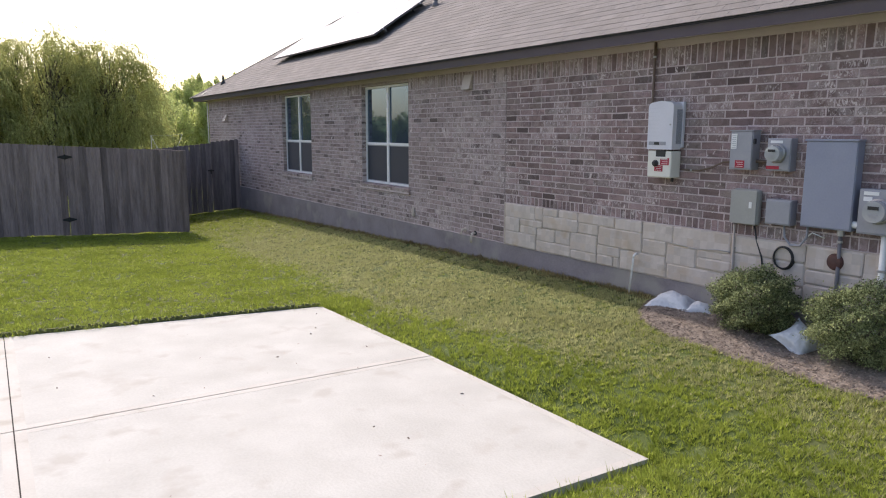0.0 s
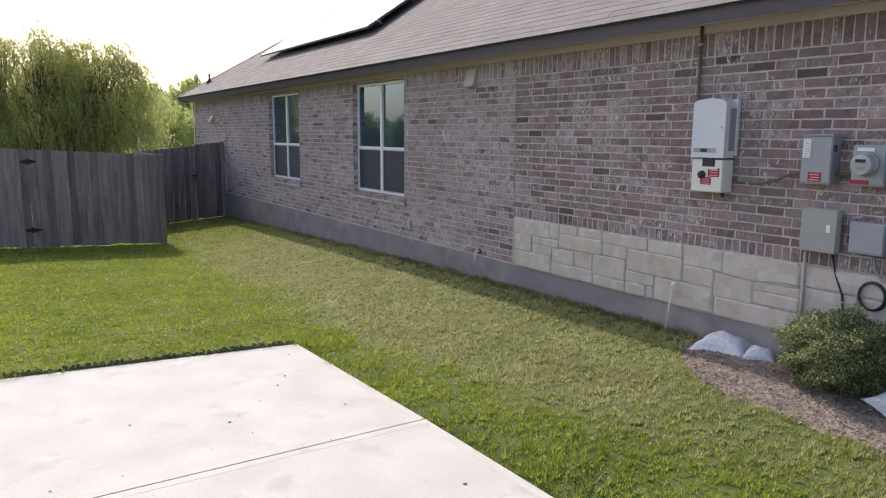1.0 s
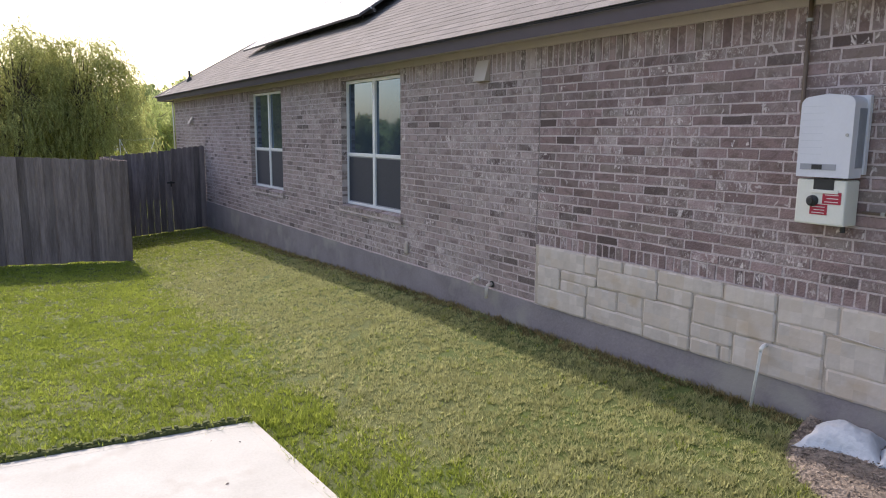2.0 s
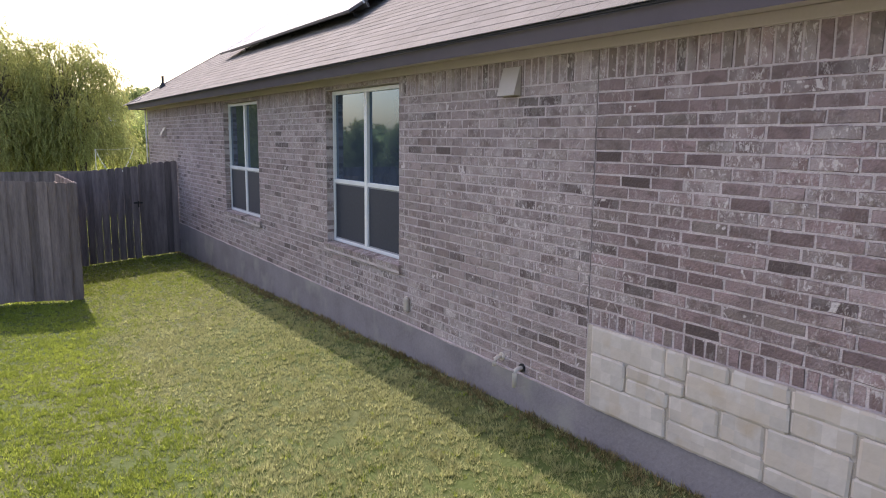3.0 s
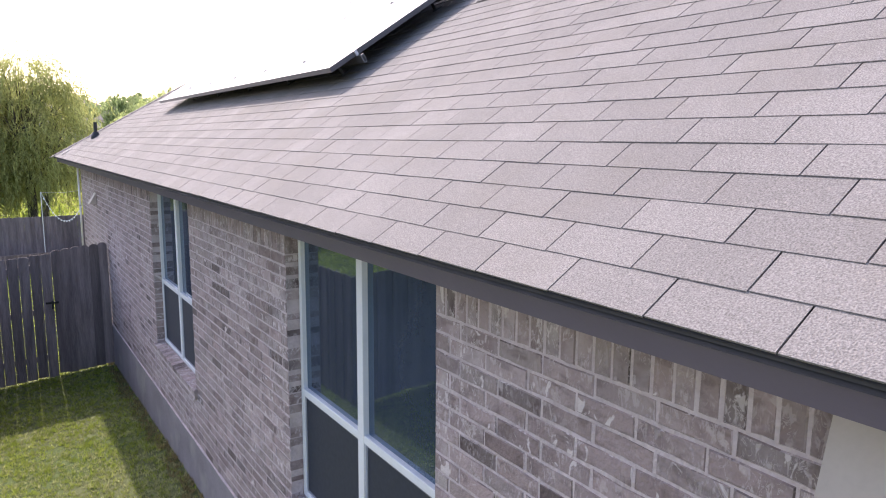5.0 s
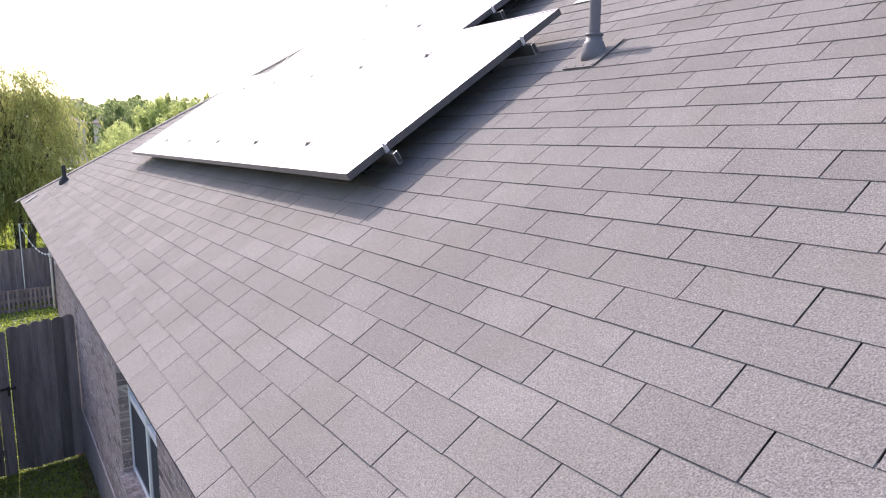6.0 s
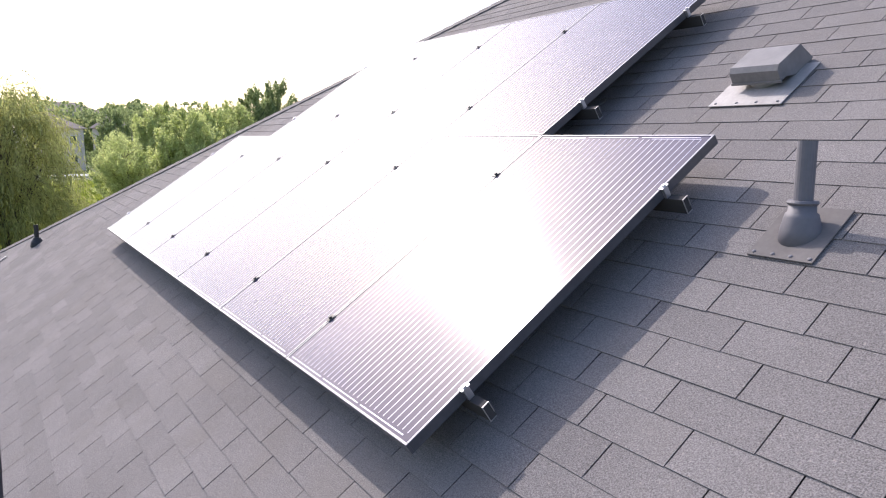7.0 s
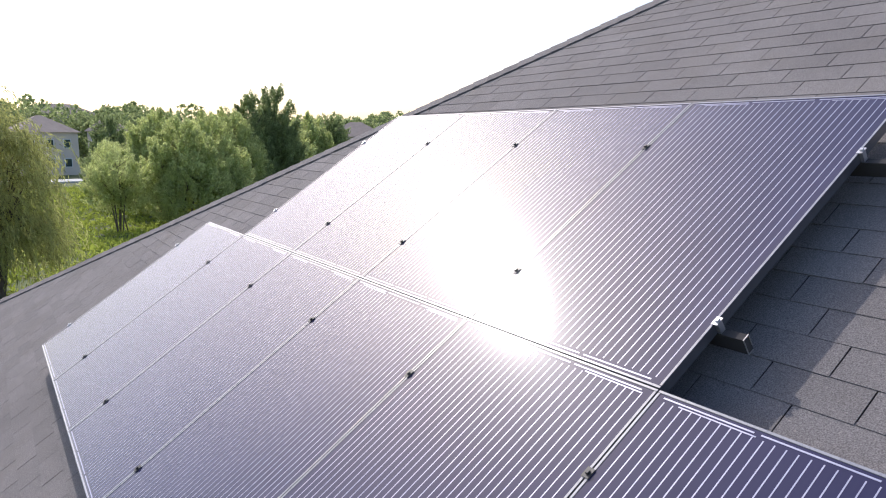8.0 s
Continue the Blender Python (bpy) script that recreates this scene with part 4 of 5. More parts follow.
def fence_run(name, p0, p1, z0, z1, top0, top1, style, label, category="fence", w=0.139, gap=0.004, group="", lean=0.004, rails=True, rail_side=1, mat=FENCE, lap=0.0):
    """Pickets, back rails and posts between two plan points; foot and top heights at both ends."""
    p0, p1 = Vector((*p0, 0)), Vector((*p1, 0))
    d = p1 - p0
    ang = math.atan2(d.y, d.x)
    f = thing(name, (p0.x, p0.y, z0), label, category, group)
    n = max(1, round(d.length / (w + gap)))
    step = d.length / n
    kinds = {}
    rnd = random.Random(name + str(p0.x))
    for i in range(n):
        u = (i + 0.5) / n
        low, high = z0 + (z1 - z0) * u, top0 + (top1 - top0) * u
        h = round((high - low) / 0.03) * 0.03
        if h not in kinds:
            kinds[h] = picket_mesh(w, h, style).mesh("picket")
        ob = put("picket", kinds[h], mat, f)
        q = p0 + d * u
        q = q + Vector((-math.sin(ang), math.cos(ang), 0)) * lap * (i % 2 - 0.5)
        ob.matrix_basis = Matrix.Translation((q.x - p0.x, q.y - p0.y, high - h - z0 + rnd.uniform(-0.006, 0.006))) @ Matrix.Rotation(ang + rnd.uniform(-0.012, 0.012), 4, "Z") @ Matrix.Rotation(rnd.uniform(-lean, lean), 4, "Y")
    if rails:
        nrm = Vector((-math.sin(ang), math.cos(ang), 0)) * rail_side
        for frac in (0.14, 0.52, 0.88):
            za, zb = (top0 - z0) * frac, (z1 - z0) + (top1 - z1) * frac
            k = Shape()
            a, b = nrm * 0.012 + Vector((0, 0, za)), d + nrm * 0.012 + Vector((0, 0, zb))
            o = nrm * 0.038
            e = Vector((0, 0, 0.085))
            for q in ((a, b, b + e, a + e), (a + o, b + o, b + o + e, a + o + e), (a + e, b + e, b + e + o, a + e + o), (a, b, b + o, a + o), (a, a + o, a + o + e, a + e), (b, b + o, b + o + e, b + e)):
                k.face(*q)
            put("rail", k, mat, f)
    return f


front_dir = Vector((-2.34, 0.27, 0)).normalized()
corner = Vector((-2.36, 18.58, 0))


def front(u):
    p = corner + front_dir * u
    return (p.x, p.y)


gate = fence_run("gate", front(0.0), front(2.465), -0.245, -0.19, 1.63, 1.755, "dog", "closed weathered grey cedar gate with black hinges", "gate", w=0.143, gap=-0.005, rail_side=-1, lap=0.018)
fence_run("fence", front(2.475), front(7.5), -0.19, -0.05, 1.755, 2.02, "dog", "weathered grey cedar picket fence across the lawn", w=0.143, gap=-0.005, rail_side=-1, lap=0.018)
for z in (0.4, 1.76):
    hg = new("hinge")
    hg.parent = gate
    hg.location = (front_dir.x * 2.47, front_dir.y * 2.47 - 0.024, z)
    hg.rotation_euler = (0, 0, math.atan2(front_dir.y, front_dir.x))
    for sx in (-1, 1):
        put("leaf", Shape().face((0, 0, -0.05), (sx * 0.14, 0, -0.012), (sx * 0.14, 0, 0.012), (0, 0, 0.05)).face((0, 0.004, -0.05), (sx * 0.14, 0.004, -0.012), (sx * 0.14, 0.004, 0.012), (0, 0.004, 0.05)), IRON, hg, "black iron strap")
    put("pin", Shape().tube([(0, 0, -0.06), (0, 0, 0.06)], 0.011, 8), IRON, hg)
fence_run("fence", (-2.36, 18.62), (-2.36, 22.16), -0.24, -0.33, 1.63, 1.6, "dog", "weathered grey cedar fence running back to the side gate", w=0.143, gap=-0.005, lap=0.018)
post = put("fence_post", Shape().box(-2.45, 18.6, -0.4, -2.375, 18.69, 1.6), FENCE, bevel=0.004)
tagged(post, "weathered square fence post at the gate corner", "fence post")
side = fence_run("gate", (-2.3, 22.2), (-0.825, 22.2), -0.335, -0.225, 1.6, 1.745, "dog", "dark weathered side gate with narrow gaps between its boards", "gate", w=0.142, gap=-0.0004, lean=0.0035, mat=FENCE_DARK)
fence_run("fence", (-0.812, 22.22), (-0.015, 22.22), -0.21, -0.15, 1.78, 1.865, "round", "dark round-topped cedar fence against the brick wall", w=0.14, gap=0.002, mat=FENCE_DARK)
latch = new("latch")
latch.parent = side
put("bar", Shape().box(1.36, -0.03, 1.28, 1.54, -0.014, 1.31), IRON, latch, bevel=0.002)
put("catch", Shape().box(1.44, -0.04, 1.2, 1.47, -0.014, 1.33), IRON, latch, bevel=0.002)
fence_run("fence", (-14, 34.7), (7.0, 34.5), -0.64, -0.6, 1.1, 1.1, "dog", "dark weathered board fence at the back of the neighbouring yard", w=0.15, gap=-0.005, lap=0.018, mat=FENCE_DARK)
fence_run("picket_fence", (-3.0, 33.75), (2.6, 33.65), -0.68, -0.51, 0.05, 0.14, "dog", "low grey picket fence before the back boards", w=0.052, gap=0.054)
fence_run("fence", (-14.5, -10), (-14.5, 34.6), 0.0, -0.45, 1.9, 1.35, "dog", "weathered cedar fence along the open side of the yard", w=0.15, gap=0.004)

pole = thing("string_light_pole", (-0.21, 33.9, float(ground_z(-0.21, 33.9))), "thin pale pole carrying a drooping string of bulbs", "light pole")
h = 1.9 - pole.location.z
put("pole", Shape().tube([(0, 0, 0), (0, 0, h)], 0.011, 8), PVC, pole)
cable = [(1.25 * u, -0.2 * u, h - 0.92 * 4 * u * (1 - u) + 0.05 * u) for u in np.linspace(0, 1, 19)]
wire = put("wire", Shape().tube(cable, 0.007, 6), LABEL, pole)
put("cross_wire", Shape().tube([(0, 0, h - 0.02), (0.62, -0.1, h - 0.03), (1.25, -0.2, h + 0.05)], 0.003, 6), LABEL, pole)
for p in cable[1:-1]:
    put("bulb", lathe([(0.01, 0.015), (0.022, -0.006), (0.021, -0.024), (0.005, -0.04)], 8), LABEL, wire, "small pale bulb").location = p


# ---- planting bed ----
bx, by = np.meshgrid(np.linspace(0, 1, 12), np.linspace(1.3, 6.74, 50), indexing="ij")
reach = bed_edge(by) + 0.03 * np.sin(by * 9)
px_, py_ = -bx * reach - 0.013, by
pz_ = ground_z(px_, py_) + 0.035 * (1 - bx**3) + 0.012 * rng.standard_normal(bx.shape) * (1 - bx) + 0.004
ids = np.arange(bx.size).reshape(bx.shape)
bed = new("mulch_bed", big_mesh("mulch_bed", np.stack([px_, py_, pz_], -1).reshape(-1, 3), np.stack([ids[:-1, :-1], ids[:-1, 1:], ids[1:, 1:], ids[1:, :-1]], -1).reshape(-1, 4), MULCH))
tagged(bed, "brown wood mulch bed along the wall", "mulch", kind="structure")


def scatter_cards(centres, length, width, tilt, rs, up=None):
    """Small four-cornered pieces at the centres, each turned its own way."""
    n = len(centres)
    az = rs.uniform(0, 2 * np.pi, n)
    el = rs.normal(0, tilt, n)
    a = np.stack([np.cos(az) * np.cos(el), np.sin(az) * np.cos(el), np.sin(el)], -1)
    if up is not None:
        a = up
    r = rs.standard_normal((n, 3))
    b = np.cross(a, r)
    b /= np.linalg.norm(b, axis=1, keepdims=True) + 1e-9
    la, wb = (length[:, None] * a) / 2, (width[:, None] * b) / 2
    v = np.stack([centres - la, centres + wb * 0.9 + la * 0.1, centres + la, centres - wb * 0.9 + la * 0.1], 1)
    return v.reshape(-1, 3), np.arange(4 * n).reshape(-1, 4)


def scatter_leaves(centres, length, width, ways, rs):
    """Slim three-cornered leaves for things far off, pointing along the ways."""
    n = len(centres)
    b = np.cross(ways, rs.standard_normal((n, 3)))
    b /= np.linalg.norm(b, axis=1, keepdims=True) + 1e-9
    la, wb = (length[:, None] * ways) / 2, (width[:, None] * b) / 2
    v = np.stack([centres - la + wb, centres - la * 0.6 - wb, centres + la], 1)
    return v.reshape(-1, 3), np.arange(3 * n).reshape(-1, 3)


n = 14000
cy = rng.uniform(2.5, 6.7, n)
cx = -rng.uniform(0.0, 1.0, n) ** 0.9 * bed_edge(cy) * 1.02 - 0.015
cc = np.stack([cx, cy, ground_z(cx, cy) + 0.035 * (1 - np.clip(-cx / (bed_edge(cy) + 1e-3), 0, 1) ** 3) + rng.uniform(0.003, 0.02, n)], -1)
v, f = scatter_cards(cc, rng.uniform(0.012, 0.042, n), rng.uniform(0.005, 0.012, n), 0.3, rng)
chips = new("mulch_chips", big_mesh("mulch_chips", v, f, CHIP))
tagged(chips, "loose brown wood chips in the planting bed", "mulch", kind="stuff")


def sandbag(at, size, turn, label):
    """A filled plastic sack: a pillow with pinched corners and creases."""
    bm = bmesh.new()
    bmesh.ops.create_grid(bm, x_segments=18, y_segments=14, size=1.0)
    top = list(bm.verts)
    dup = bmesh.ops.duplicate(bm, geom=bm.faces[:] + bm.edges[:] + bm.verts[:])
    low = [g for g in dup["geom"] if isinstance(g, bmesh.types.BMVert)]
    for verts, sgn in ((top, 1.0), (low, -0.35)):
        for w in verts:
            u, q = w.co.x, w.co.y
            body = max(0.0, (1 - abs(u) ** 2.2) * (1 - abs(q) ** 2.2)) ** 0.62
            fold = 0.12 * noise.noise(Vector((u * 2.2 + at[0], q * 2.2 + at[1], sgn))) - 0.12 * abs(noise.noise(Vector((u * 3.6 + 3 * at[1], q * 3.6 + u * 2, sgn)))) + 0.035 * noise.noise(Vector((u * 9, q * 9 + at[1], 2)))
            ear = 1 + 0.14 * (abs(u * q)) ** 2
            waist_u, waist_q = 1 - 0.13 * (1 - u * u) * q * q, 1 - 0.13 * (1 - q * q) * u * u
            w.co = (u * ear * waist_q * size[0] / 2, q * ear * waist_u * size[1] / 2, size[2] * (sgn * 0.72 * body + fold * (0.15 + body)) - 0.03 * max(abs(u), abs(q)) ** 6)
    bmesh.ops.remove_doubles(bm, verts=bm.verts, dist=0.004)
    me = bpy.data.meshes.new("sandbag")
    bm.to_mesh(me)
    bm.free()
    me.shade_smooth()
    me.materials.append(BAG)
    ob = new("sandbag", me)
    ob.matrix_world = Matrix.Translation(at) @ Matrix.Rotation(turn, 4, "Z")
    return tagged(ob, label, "sandbag", "sandbags by the wall")


sandbag((-0.2, 6.4, 0.275), (0.33, 0.46, 0.18), 0.25, "white plastic sandbag lying on the mulch")
sandbag((-0.17, 6.08, 0.265), (0.24, 0.28, 0.13), 0.45, "small white sandbag lying against a bush")
tilted = sandbag((-0.53, 4.88, 0.3), (0.3, 0.31, 0.13), 0.0, "white sandbag tipped up on its edge in the mulch")
face = Vector((-0.5, -0.5, 0.72)).normalized()
across = Vector((0, 0, 1)).cross(face).normalized()
tilted.matrix_world = Matrix.Translation((-0.46, 4.85, 0.32)) @ Matrix((across, face.cross(across), face)).transposed().to_4x4() @ Matrix.Rotation(0.62, 4, "Z")


def bush(at, rx, ry, h, seed, label):
    """A clipped evergreen: stems and thousands of small leaves in an uneven mound."""
    rs = np.random.default_rng(seed)
    b = thing("bush", at, label, "bush", "bushes by the wall")
    stems = Shape()
    for k in range(16):
        w = rs.uniform(0, 6.28)
        stems.tube([(0.05 * math.cos(w), 0.05 * math.sin(w), -0.02), (0.4 * rx * math.cos(w), 0.4 * ry * math.sin(w), h * 0.4), (0.75 * rx * math.cos(w), 0.75 * ry * math.sin(w), h * rs.uniform(0.55, 0.85))], [0.012, 0.008, 0.003], 5)
    put("stem", stems, BARK, b)
    n = 26000
    d = rs.standard_normal((n, 3))
    d /= np.linalg.norm(d, axis=1, keepdims=True)
    lump = 1 + 0.17 * np.sin(5 * d[:, 0] + seed) * np.sin(4 * d[:, 1] + 2 * seed) + 0.12 * np.sin(9 * d[:, 2] + 7 * d[:, 1]) + 0.06 * np.sin(17 * d[:, 0] + 13 * d[:, 2])
    r = (lump * rs.uniform(0.35, 1.0, n) ** 0.35 + 0.05 * rs.standard_normal(n) ** 2 * 0.6)[:, None]
    c = d * r * np.array([rx, ry, h / 2]) + np.array([0, 0, h * 0.52])
    c[:, 2] = np.maximum(c[:, 2], 0.02)
    v, f = scatter_cards(c, rs.uniform(0.014, 0.028, n), rs.uniform(0.009, 0.017, n), 0.8, rs)
    put("leaves", big_mesh("leaves", v, f, BUSH_LEAF), BUSH_LEAF, b)
    return b


bush((-0.37, 5.36, 0.25), 0.31, 0.39, 0.58, 3, "rounded green leafy bush beside the sandbags")
bush((-0.4, 4.38, 0.24), 0.35, 0.41, 0.62, 8, "rounded yellow-green leafy bush under the meters")


# ---- trees ----
def leaf_puffs(cents, outs, radii, per, size, rs, slim=0.5, rise=0.75):
    """Leaves in small plumes that point out of the crown and upwards."""
    k = np.repeat(np.arange(len(cents)), per)
    d = rs.standard_normal((len(k), 3))
    d /= np.linalg.norm(d, axis=1, keepdims=True)
    axis = outs[k] * 0.7 + np.array([0, 0, rise]) + rs.normal(0, 0.12, (len(cents), 3))[k]
    axis /= np.linalg.norm(axis, axis=1, keepdims=True)
    along = rs.uniform(-0.75, 1.0, len(k))
    wide = radii[k] * rs.uniform(0.1, 1.0, len(k)) ** 0.5 * np.sqrt(1.05 - along**2) * 0.75
    c = cents[k] + d * wide[:, None] + axis * (radii[k] * along * 1.5)[:, None]
    lean = axis + rs.normal(0, 0.5, (len(k), 3))
    lean /= np.linalg.norm(lean, axis=1, keepdims=True)
    return scatter_leaves(c, rs.uniform(0.6, 1.5, len(k)) * size, rs.uniform(0.6, 1.2, len(k)) * size * slim, lean, rs)


def lobed_tree(height, lobes, leaf_mat, seed, label, size=0.15, per=80, spacing=0.62, stems=1, low=0.2):
    """A tree whose crown is several overlapping lobes (x, y, middle, half-width, half-height), each set with leafy puffs."""
    rs = np.random.default_rng(seed)
    t = thing("tree", (0, 0, 0), label, "tree", "trees behind the house")
    wood = Shape()
    for k in range(stems):
        w = 2.4 * k + rs.uniform(0, 1)
        foot = Vector((0.12 * k * math.cos(w), 0.12 * k * math.sin(w), -0.3))
        lobe = lobes[k % len(lobes)]
        top = Vector((lobe[0], lobe[1], lobe[2] + 0.4 * lobe[4]))
        mid = foot.lerp(top, 0.45) + Vector((rs.normal(0, 0.12), rs.normal(0, 0.12), 0.1 * height))
        r0 = 0.022 * height / stems**0.5
        wood.tube([foot, mid, top], [r0, r0 * 0.6, r0 * 0.15], 7)
        for j in range(6):
            p = mid.lerp(top, j / 6)
            v = j * 2.4 + k
            wood.tube([p, p + Vector((math.cos(v) * lobe[3] * 0.5, math.sin(v) * lobe[3] * 0.5, lobe[4] * 0.25)), p + Vector((math.cos(v) * lobe[3] * 0.85, math.sin(v) * lobe[3] * 0.85, lobe[4] * 0.55))], [r0 * 0.4, r0 * 0.2, r0 * 0.06], 5)
    put("trunk", wood, BARK, t)
    cents, outs, radii = [], [], []
    for x, y, z, hw, hh in lobes:
        n = int(11 * hw * hh / spacing**2)
        d = rs.standard_normal((n, 3))
        d /= np.linalg.norm(d, axis=1, keepdims=True)
        bump = 1 + 0.16 * np.sin(3 * d[:, 0] + seed + x) * np.sin(4 * d[:, 2] + y) + rs.normal(0, 0.09, n)
        shell = np.where(rs.uniform(0, 1, n) < 0.8, 1.0, rs.uniform(0.5, 0.9, n)) * bump
        taper = np.where(d[:, 2] > 0, 1 - 0.3 * d[:, 2] ** 2, 1.0)
        c = np.stack([x + d[:, 0] * hw * shell * taper, y + d[:, 1] * hw * shell * taper, z + d[:, 2] * hh * shell], -1)
        keep = (c[:, 2] > low) & (rs.uniform(0, 1, n) > 0.1)
        cents.append(c[keep])
        outs.append(d[keep])
        radii.append(rs.uniform(0.6, 1.15, keep.sum()) * spacing * 0.75)
    v, f = leaf_puffs(np.concatenate(cents), np.concatenate(outs), np.concatenate(radii), per, size, rs)
    put("crown", big_mesh("crown", v, f, leaf_mat), leaf_mat, t)
    return t


def willow(height, spread, seed, label, boughs=60, per=34):
    """A willow: leaning stems, arching boughs over a broken dome, and bundles of drooping strands on each bough."""
    rs = np.random.default_rng(seed)
    t = thing("willow_tree", (0, 0, 0), label, "tree", "willows behind the fence")
    wood = Shape()
    forks = []
    for k in range(4):
        w = 1.7 * k + rs.uniform(0, 0.5)
        foot = Vector((0.25 * math.cos(w), 0.25 * math.sin(w), -0.3))
        fork = Vector((0.3 * spread * math.cos(w), 0.3 * spread * math.sin(w), height * rs.uniform(0.38, 0.5)))
        wood.tube([foot, foot.lerp(fork, 0.5) + Vector((rs.normal(0, 0.1), rs.normal(0, 0.1), 0.1)), fork], [0.02 * height, 0.015 * height, 0.011 * height], 8)
        forks.append(fork)
    cs, dirs = [], []
    for k in range(boughs):
        u = (k + 0.5) / boughs
        w = k * 2.39996 + rs.uniform(-0.25, 0.25)
        el = math.asin(min(1, -0.55 + 1.53 * u))
        far = rs.uniform(0.8, 1.1) if rs.random() < 0.65 or u > 0.72 else rs.uniform(0.35, 0.75)
        tip = Vector((spread * far * math.cos(el) * math.cos(w), spread * far * math.cos(el) * math.sin(w), height * (0.46 + 0.5 * far * math.sin(el)) + rs.normal(0, 0.15)))
        fork = min(forks, key=lambda p: (p - tip).length)
        knee = fork.lerp(tip, 0.55) + Vector((0, 0, 0.09 * height))
        wood.tube([fork, knee, tip], [0.007 * height, 0.004 * height, 0.001 * height], 5)
        out = np.array([tip.x, tip.y, 0.0])
        out /= np.linalg.norm(out) + 0.3
        size = rs.uniform(0.75, 1.3)
        for _ in range(int(per * size)):
            p = np.array(tip) + rs.normal(0, 1, 3) * np.array([0.26, 0.26, 0.2]) * size
            length, steps = rs.uniform(0.08, 0.26) * height * size, 15
            d = out * rs.uniform(0.2, 1.0) + np.array([0, 0, rs.uniform(0.1, 0.9)]) + rs.normal(0, 0.3, 3)
            for j in range(steps):
                d = d / np.linalg.norm(d)
                p = p + d * length / steps
                d = d + np.array([0.0, 0, -0.27])
                if p[2] > 0.4:
                    cs.append(p + rs.normal(0, 0.035, 3))
                    dirs.append(d + rs.normal(0, 0.33, 3))
    put("trunk", wood, BARK, t)
    cs, dirs = np.array(cs), np.array(dirs)
    dirs /= np.linalg.norm(dirs, axis=1, keepdims=True)
    v, f = scatter_leaves(cs, rs.uniform(0.15, 0.3, len(cs)), rs.uniform(0.035, 0.06, len(cs)), dirs, rs)
    put("crown", big_mesh("crown", v, f, WILLOW), WILLOW, t)
    return t


def plant(tree, x, y, scale=1.0, turn=0.0, first=False):
    m = Matrix.Translation((x, y, float(ground_z(x, y)))) @ Matrix.Rotation(turn, 4, "Z")
    ob = tree if first else copy_thing(tree, m)
    ob.matrix_world = m @ Matrix.Scale(scale, 4)
    return ob


w1 = willow(8.6, 3.1, 5, "large drooping willow with fine yellow-green leaves", 120, 27)
plant(w1, -3.6, 46.5, 0.97, 0.0, True)
w2 = willow(7.5, 2.0, 11, "drooping yellow-green willow behind the garden fence", 98, 27)
plant(w2, 0.25, 46.0, 1.0, 0.4, True)
plant(w1, -9.0, 49.0, 1.05, 2.0)
plant(w2, -6.3, 44.0, 0.9, 3.9)
plant(w2, -1.7, 48.6, 0.98, 1.9)
t1 = lobed_tree(6.6, [(0, 0, 4.4, 1.5, 1.9), (-0.9, 0.4, 3.2, 1.15, 1.4), (1.0, -0.3, 3.3, 1.2, 1.5), (0.2, 0.8, 2.6, 1.3, 1.2)], LEAF, 21, "young multi-stemmed green tree behind the house", 0.17, 75, 0.55, 6, 1.7)
plant(t1, 8.4, 70.0, 1.0, 0.0, True)
t2 = lobed_tree(8.6, [(0, 0, 6.3, 1.35, 2.1), (-1.7, -0.4, 4.4, 1.2, 1.9), (1.8, -0.5, 4.7, 1.25, 2.0), (0.3, -1.7, 3.6, 1.35, 2.0), (-1.5, -1.4, 2.3, 1.2, 1.8), (2.0, -1.3, 2.4, 1.25, 1.8), (1.0, 1.4, 5.3, 1.3, 2.2), (-1.2, 1.1, 4.9, 1.25, 2.1), (2.9, 0.4, 3.2, 1.1, 1.8)], LEAF, 33, "full green tree of rounded feathery lobes behind the house", 0.19, 125, 0.56, 5, 0.2)
plant(t2, 13.2, 71.0, 0.97, 0.0, True)
plant(t2, 16.4, 74.5, 1.05, 1.3)
plant(t2, 14.0, 82.0, 1.1, 2.9)
plant(t2, 19.6, 80.0, 1.12, 0.7)
t3 = lobed_tree(11.2, [(0, 0, 6.4, 2.0, 4.4), (1.4, 0.4, 5.0, 1.7, 3.6), (-1.5, -0.3, 4.4, 1.7, 3.4), (0.3, -1.2, 3.4, 1.8, 3.0)], LEAF_DARK, 47, "tall dark green tree in the row behind the house", 0.21, 125, 0.62, 4, 0.3)
plant(t3, 22.4, 83.0, 1.0, 0.0, True)
plant(t3, 25.8, 85.0, 1.08, 1.0)
plant(t2, 33.5, 94.0, 1.12, 1.9)
plant(t1, 30.0, 90.0, 1.2, 2.2)
plant(t1, 11.2, 92.0, 1.0, 0.7)
t4 = lobed_tree(9.4, [(0, 0, 5.6, 2.0, 3.7), (1.5, 0.4, 4.3, 1.7, 3.0), (-1.5, -0.3, 3.8, 1.7, 2.9), (0.3, -1.2, 3.0, 1.8, 2.6)], LEAF_DARK, 52, "dark green tree far behind the houses", 0.34, 45, 0.7, 4, 0.3)
plant(t4, 17.5, 97.0, 1.0, 0.0, True)
# The last four stand out of view, as dark skyline for window reflections.
for x, y, scale, turn in ((12.4, 100.0, 0.96, 4.0), (37.0, 96.0, 1.0, 4.4), (-21.5, 57.0, 0.5, 0.4), (-25.5, 58.0, 0.46, 1.1), (-17.5, 60.0, 0.42, 2.5), (-29.0, 52.0, 0.46, 3.1)):
    plant(t4, x, y, scale, turn)

